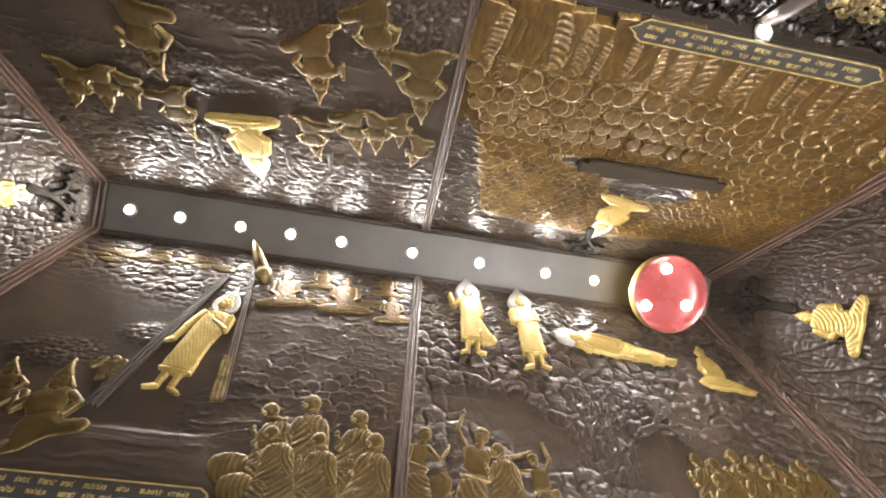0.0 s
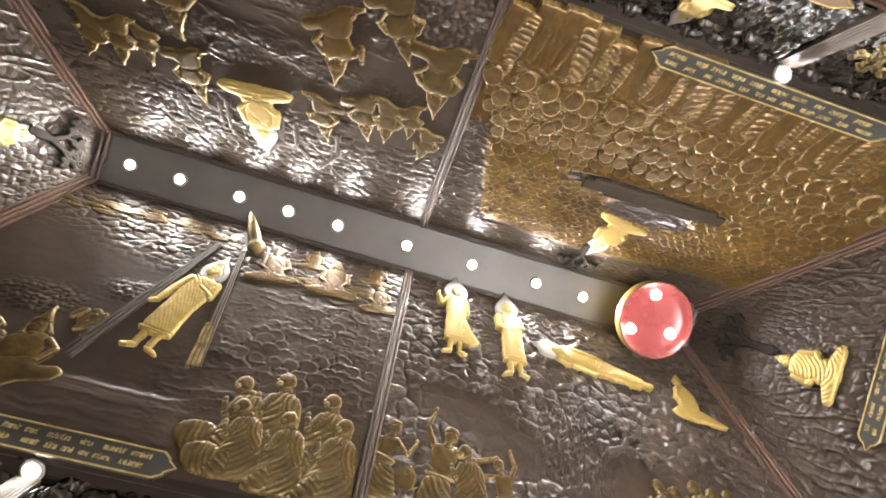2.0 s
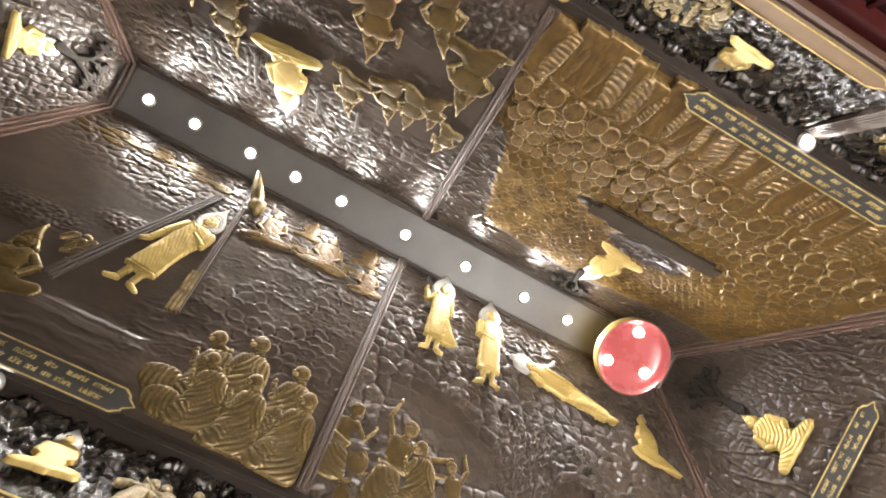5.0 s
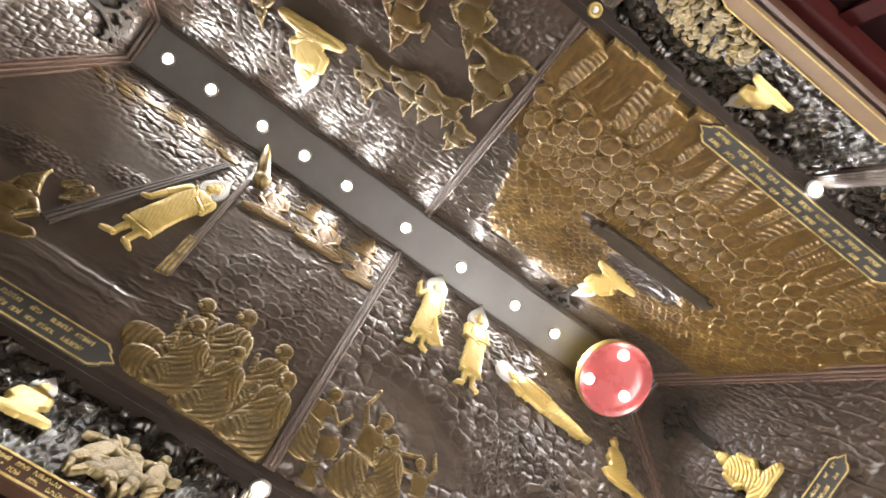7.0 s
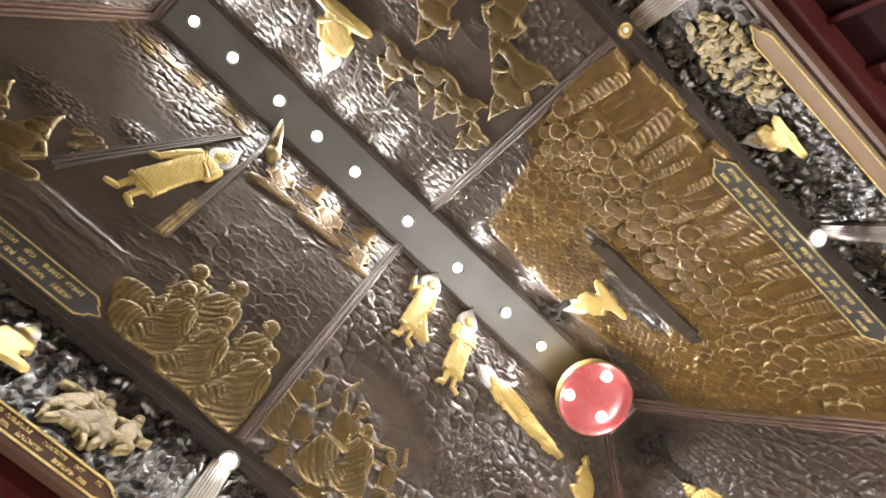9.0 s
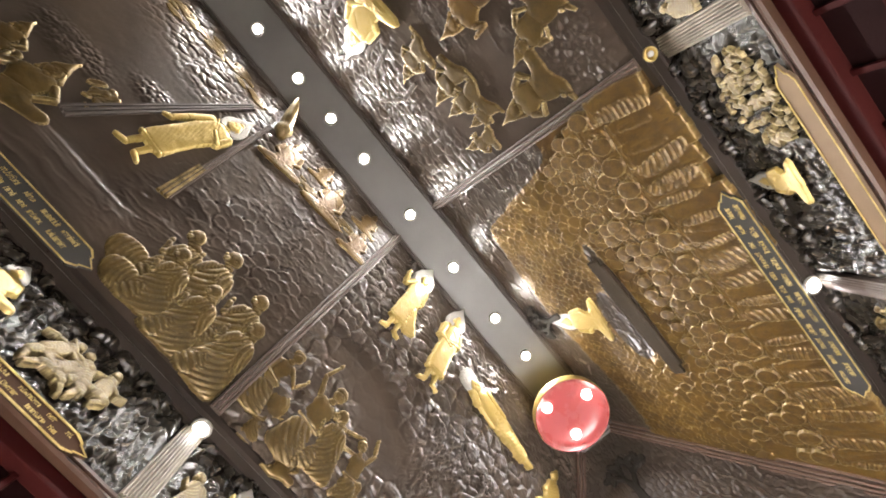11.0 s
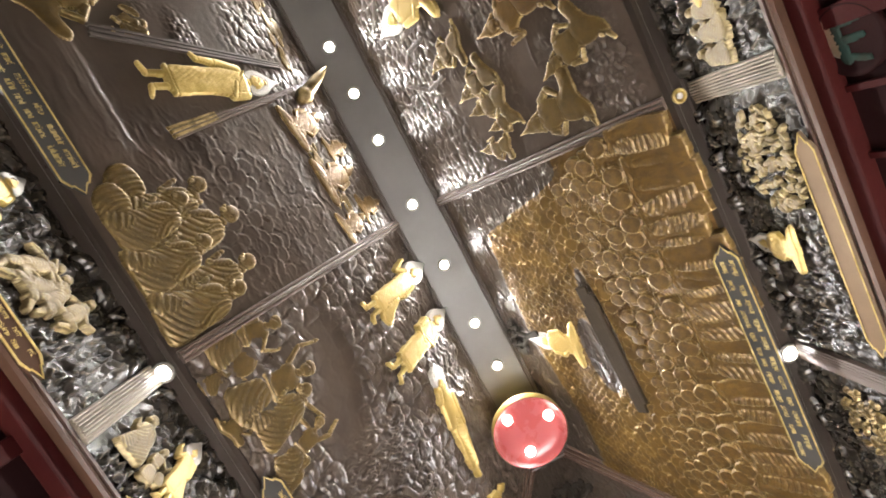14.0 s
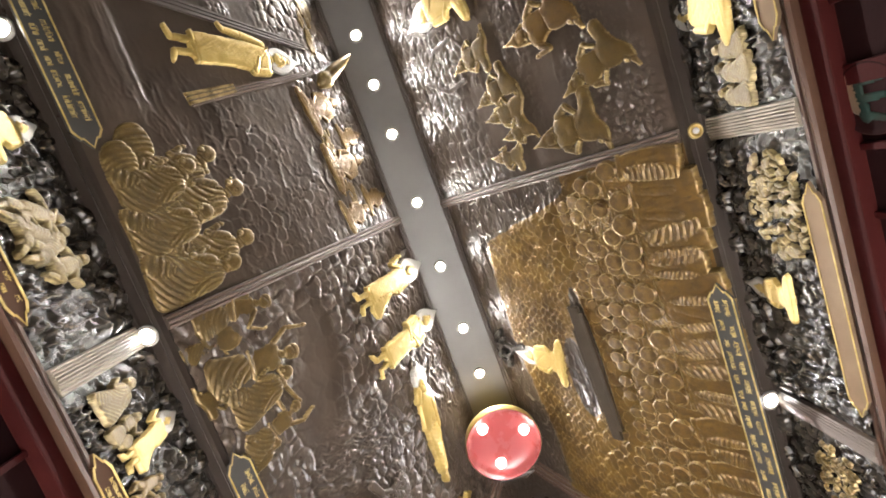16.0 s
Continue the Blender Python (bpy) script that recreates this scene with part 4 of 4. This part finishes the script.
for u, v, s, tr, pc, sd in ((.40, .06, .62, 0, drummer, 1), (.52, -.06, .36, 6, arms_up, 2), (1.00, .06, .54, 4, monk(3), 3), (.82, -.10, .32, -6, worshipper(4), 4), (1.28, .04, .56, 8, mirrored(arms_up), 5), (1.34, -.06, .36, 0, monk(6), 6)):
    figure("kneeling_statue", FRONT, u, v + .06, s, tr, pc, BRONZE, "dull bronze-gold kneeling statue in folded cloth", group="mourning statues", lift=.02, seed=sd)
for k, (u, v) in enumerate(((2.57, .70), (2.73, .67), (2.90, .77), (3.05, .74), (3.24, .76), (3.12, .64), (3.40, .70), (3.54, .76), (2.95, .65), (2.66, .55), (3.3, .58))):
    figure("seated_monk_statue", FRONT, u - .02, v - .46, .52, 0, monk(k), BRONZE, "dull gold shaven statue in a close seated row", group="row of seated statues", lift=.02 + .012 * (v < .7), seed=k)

# back slope, west half
figure("seated_statue", BACK, 1.379, 1.312, .60, 6.8, seated(), GH, "gilded seated statue with folded legs and white halo", lift=.03)
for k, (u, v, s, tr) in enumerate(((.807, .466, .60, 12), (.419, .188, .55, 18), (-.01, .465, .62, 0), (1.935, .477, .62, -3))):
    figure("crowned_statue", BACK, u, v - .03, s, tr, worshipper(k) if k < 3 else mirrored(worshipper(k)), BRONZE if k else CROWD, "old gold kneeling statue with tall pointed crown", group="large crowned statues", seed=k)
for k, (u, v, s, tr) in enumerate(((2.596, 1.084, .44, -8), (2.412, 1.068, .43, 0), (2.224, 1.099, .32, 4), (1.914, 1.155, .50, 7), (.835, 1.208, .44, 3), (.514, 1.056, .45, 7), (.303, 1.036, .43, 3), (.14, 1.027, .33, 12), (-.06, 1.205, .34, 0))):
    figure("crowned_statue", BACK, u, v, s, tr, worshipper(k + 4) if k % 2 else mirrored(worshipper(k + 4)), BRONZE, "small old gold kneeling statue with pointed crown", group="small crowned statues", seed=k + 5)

# back slope, east half
figure("seated_statue", BACK, -1.99, 1.49, .50, -9, seated(), GH, "gilded seated statue with white halo above golden crowd", lift=.04)
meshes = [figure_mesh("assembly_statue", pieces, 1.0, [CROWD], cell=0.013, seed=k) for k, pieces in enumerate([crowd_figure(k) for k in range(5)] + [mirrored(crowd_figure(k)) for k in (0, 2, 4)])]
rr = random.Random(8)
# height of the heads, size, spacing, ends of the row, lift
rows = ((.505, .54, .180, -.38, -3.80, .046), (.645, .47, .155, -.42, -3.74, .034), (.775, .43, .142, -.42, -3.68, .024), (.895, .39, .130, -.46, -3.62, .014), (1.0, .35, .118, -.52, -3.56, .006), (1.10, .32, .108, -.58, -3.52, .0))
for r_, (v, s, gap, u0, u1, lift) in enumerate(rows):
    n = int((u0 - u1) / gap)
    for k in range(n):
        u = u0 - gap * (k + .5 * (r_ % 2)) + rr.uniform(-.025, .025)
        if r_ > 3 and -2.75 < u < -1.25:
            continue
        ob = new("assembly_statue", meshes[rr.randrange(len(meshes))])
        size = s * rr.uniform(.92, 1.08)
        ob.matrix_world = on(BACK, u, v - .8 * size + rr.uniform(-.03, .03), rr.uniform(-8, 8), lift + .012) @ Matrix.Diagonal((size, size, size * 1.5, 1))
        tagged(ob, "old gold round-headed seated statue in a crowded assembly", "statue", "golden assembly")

# end slopes
figure("seated_statue", EAST, -.058, .67, .52, -1, seated(False, .028), GH, "gilded seated statue in ribbed robe under a carved tree", lift=.05)
figure("seated_statue", WEST, .073, 1.02, .36, 12, seated(), GH, "gilded seated statue with white halo under a carved tree", lift=.05)

# friezes
figure("seated_statue", FRIEZE_K, .33, .25, .43, -8, seated(), GH, "gilded seated statue with white halo in the carved frieze", lift=.05)
figure("seated_statue", FRIEZE_K, -1.319, .29, .31, -5, seated(), GH, "small gilded seated statue with white halo in frieze", lift=.06)
figure("tangled_statue", FRIEZE_K, -.02, .20, .36, -4, placed(mirrored(monk(1)), -.36, .06, .72) + placed(mirrored(monk(4)), .0, .0, .76) + placed(mirrored(monk(2)), .34, .04, .70), PALEGOLD, "pale gold tangle of draped carved shapes", "statue", lift=.04)
figure("gilded_foliage", FRIEZE_K, -.76, .08, .38, 0, clump(7, 110, .8, .085), PALEGOLD, "heap of pale gold carved leaves in the frieze", "carving", lift=.05)
figure("gilded_foliage", FRIEZE_K, -2.5, .15, .3, 0, clump(17, 80, .8, .085), BRONZE, "heap of dull gold carved leaves in the frieze", "carving", lift=.05)
figure("standing_statue", FRIEZE_F, .81, .13, .46, 3, standing("raised", 0, .14), GH, "small gilded standing statue with white halo in frieze", lift=.06)
figure("tangled_statue", FRIEZE_F, -.36, .10, .46, 4, struggle(5, 4), PALEGOLD, "pale gold tangle of struggling carved shapes", "statue", lift=.05)
figure("tangled_statue", FRIEZE_F, .62, .10, .38, 6, placed(monk(2), -.24, .10, .86) + placed(drummer, .16, .02, .72), PALEGOLD, "pale gold pair of draped carved shapes", "statue", lift=.05)
figure("tangled_statue", FRIEZE_F, 1.05, .06, .30, 0, struggle(12, 3), BRONZE, "dull gold tangle of carved shapes in frieze", "statue", lift=.05)
figure("seated_statue", FRIEZE_F, -.93, .24, .33, 10, seated(), GH, "small gilded seated statue with white halo in frieze", lift=.06)


# ---- other carved things on the slopes ----
def branch(name, axes, u, v, size, turn, seed, mat, label):
    r = random.Random(seed)
    p, tips = [], [(0, 0, .09, math.pi / 2)]
    for level in range(4):
        nxt = []
        for x, y, w, a in tips:
            for d in ((-.5, .45) if level else (0,)):
                b = a + d + r.uniform(-.25, .25)
                ln = .34 * .75 ** level
                x1, y1 = x + ln * math.cos(b), y + ln * math.sin(b)
                p.append(C(x, y, w, x1, y1, w * .65, .08))
                if level > 1:
                    p += [E(x1 + r.uniform(-.05, .05), y1 + r.uniform(-.05, .05), .07, .045, .07, r.uniform(0, 180)) for _ in range(3)]
                nxt.append((x1, y1, w * .65, b))
        tips = nxt
    return figure(name, axes, u, v, size, turn, p, mat, label, "carving", lift=.05)


branch("carved_branch", EAST, 0.0, 1.22, .52, 6, 3, DULL, "dark forked branch carved on the end slope")
branch("carved_branch", WEST, -.03, 1.36, .48, -12, 5, DULL, "dark forked branch carved on the end slope")
branch("carved_branch", BACK, -1.84, 1.95, .40, 18, 7, DULL, "dark forked branch above the golden crowd")

for nm, u, v, ln, tr, w0, w1, mt in (("carved_rail", -1.059, .734, 1.30, 8.6, .038, .020, RIBWOOD), ("carved_rail", -1.835, .59, 1.46, -14.4, .052, .030, SMOOTH), ("carved_rail", -1.075, .72, .42, 8.6, .046, .036, BRONZE)):
    bm = bmesh.new()
    for o in (-1, 0, 1):
        c = [bm.verts.new(q) for q in ((o * w0 * .7 - w0 * .3, 0, 0), (o * w0 * .7 + w0 * .3, 0, 0), (o * w1 * .7 + w1 * .3, ln, 0), (o * w1 * .7 - w1 * .3, ln, 0),
                                       (o * w0 * .7 - w0 * .22, 0.01, .016), (o * w0 * .7 + w0 * .22, 0.01, .016), (o * w1 * .7 + w1 * .22, ln - .01, .016), (o * w1 * .7 - w1 * .22, ln - .01, .016))]
        for f in ((0, 1, 2, 3), (4, 5, 6, 7), (0, 1, 5, 4), (1, 2, 6, 5), (2, 3, 7, 6), (3, 0, 4, 7)):
            bm.faces.new([c[i] for i in f])
    ob = part(nm, bm, mt)
    ob.matrix_world = on(FRONT, u, v, tr, .012 if mt is not BRONZE else .018)
    tagged(ob, "long tapering carved stair rail on the dark slope", "carving")

spire = part("carved_spire", lathe([(.03, -.10), (.05, -.06), (.08, -.02), (.075, .02), (.055, .05), (.062, .08), (.056, .14), (.046, .24), (.026, .34), (.006, .40)], 20), BRONZE, smooth=True)
spire.matrix_world = FRONT @ pose(-1.16, 2.06, .07, -75, 0, 30)
tagged(spire, "dark pointed carved spire standing out from the slope", "carving")
bm = bmesh.new()
add_box(bm, -.66, .62, -.05, .055, 0, .03, .012)
add_box(bm, -.56, .56, -.085, -.045, 0, .036, .012)
add_box(bm, -.40, .40, .052, .085, 0, .024, .01)
ob = part("carved_table", bm, TABLEWOOD)
ob.matrix_world = on(BACK, -2.02, 1.17, 1.5, .035)
tagged(ob, "long dark carved altar table amid golden crowd", "carving")

throne = [C(0, .97, .05, -.40, .48, .05, .05), C(0, .97, .05, .40, .48, .05, .05), C(-.40, .48, .05, -.40, .0, .05, .05), C(.40, .48, .05, .40, .0, .05, .05)]
for u, v, sz in ((1.40, 1.56, .56), (1.86, 1.62, .42), (.86, 1.58, .46)):
    figure("carved_throne", BACK, u, v, sz, 4, throne, RELIEF, "dark pointed carved throne back behind a statue", "carving", "throne backs", lift=.014)
branch("carved_branch", FRONT, 2.15, .88, .42, -62, 11, RELIEF, "dark crooked twig carved among stones")

# ---- sign boards ----


def outline(half, hh, tip, inset=0.0):
    a, h = half - inset, hh - inset
    pts = [(a, 0), (a - tip * .55, h * .45), (a - tip * .55, h * .62), (a - tip, h)]
    loop = pts + [(-x, y) for x, y in pts[::-1]]
    return loop + [(x, -y) for x, y in loop[::-1] if y > 0]


def sign(axes, u, v, half, hh, seed, tip=0.1, lift=0.06, turn=0, lean=0, mat=None, plain=False):
    base = new("sign_board")
    base.matrix_world = axes @ pose(u, v, lift, lean, 0, turn)
    bm = bmesh.new()
    lo = [bm.verts.new((x, y, -.015)) for x, y in outline(half, hh, tip)]
    hi = [bm.verts.new((x, y, .008)) for x, y in outline(half, hh, tip)]
    n = len(lo)
    bm.faces.new(lo[::-1])
    bm.faces.new(hi)
    for k in range(n):
        bm.faces.new((lo[k], lo[(k + 1) % n], hi[(k + 1) % n], hi[k]))
    part("board", bm, mat or PLATE, base)
    bm = bmesh.new()
    o, i = outline(half, hh, tip), outline(half, hh, tip, .005 if plain else .009)
    vo, vi = [bm.verts.new((x, y, .013)) for x, y in o], [bm.verts.new((x, y, .013)) for x, y in i]
    wo, wi = [bm.verts.new((x, y, .007)) for x, y in o], [bm.verts.new((x, y, .007)) for x, y in i]
    for k in range(n):
        j = (k + 1) % n
        bm.faces.new((vo[k], vo[j], vi[j], vi[k]))
        bm.faces.new((vo[k], wo[k], wo[j], vo[j]))
        bm.faces.new((vi[k], vi[j], wi[j], wi[k]))
    part("border", bm, GOLD, base, "thin gilt border")
    if not plain:
        r = random.Random(seed)
        for row in (hh * .36, -hh * .36):
            bm = bmesh.new()
            x = -half + tip * 1.25 + r.uniform(0, .1)
            while x < half - tip * 1.3:
                w = r.uniform(.04, .13)
                e = min(x + w, half - tip * 1.1)
                while x < e:
                    cw = r.uniform(.008, .013)
                    add_box(bm, x, x + .0026, row - hh * .15, row + hh * .15, .008, .0105)
                    add_box(bm, x, x + cw * .8, row + hh * (.11 if r.random() < .6 else -.15), row + hh * (.15 if r.random() < .6 else -.11) + .002, .008, .0104)
                    if r.random() < .35:
                        add_box(bm, x, x + cw * .7, row + hh * .23, row + hh * .26, .008, .0104)
                    x += cw
                x += r.uniform(.02, .07)
            tagged(part("lettering", bm, GOLD, base, "row of gilt strokes"), kind="stuff")
    return tagged(base, "black sign board with gilt border and two gilt lines" if not plain else "narrow brown sign board with gilt border", "sign", "sign boards")


sign(BACK, -2.10, -.015, .885, .075, 1, lift=.11)
sign(FRONT, -1.69, .02, .885, .08, 2, lift=.08)
sign(FRONT, 2.055, 0, .885, .08, 3, lift=.08)
sign(EAST, 0, .39, .54, .07, 4)
sign(FRIEZE_K, -1.26, .0, .64, .045, 5, lift=.06, lean=14, mat=TRIM, plain=True)
sign(FRIEZE_K, .70, .0, .64, .045, 6, lift=.06, lean=14, mat=TRIM, plain=True)
sign(FRIEZE_F, -.64, -.03, .64, .05, 7, lift=.06, lean=14, mat=SILLWOOD)
sign(FRIEZE_F, 1.29, -.03, .64, .05, 8, lift=.06, lean=14, mat=SILLWOOD)

# ---- carved roundel on the red wall ----
rd = new("carved_roundel")
rd.matrix_world = panel_axes((.30, YWK - .05, 3.50), (.30, YWK - .05, 4), (-1, 0, 0))
part("disc", lathe([(.155, 0), (.16, .02), (.15, .03), (.13, .02), (.02, .018)], 36), PLAIN, rd, smooth=True)
me = figure_mesh("carving", [C(-.3, .5, .1, .3, .62, .12, .08, fold=(.1, 1, .02)), C(-.28, .45, .07, -.36, .15, .06, .07), C(0, .5, .08, .02, .16, .06, .07), C(.28, .5, .08, .3, .15, .06, .07), E(.1, .72, .3, .1, .09, mat=1), C(-.15, .62, .09, .38, .66, .10, .10, mat=1)], .26, [GREEN, TRIM], cell=.006)
ob = new("carving", me)
ob.parent = rd
ob.location = (0, -.1, .02)
ob["label"] = "green carved shape"
tagged(rd, "dark round carved medallion with green carving on red wall", "medallion")
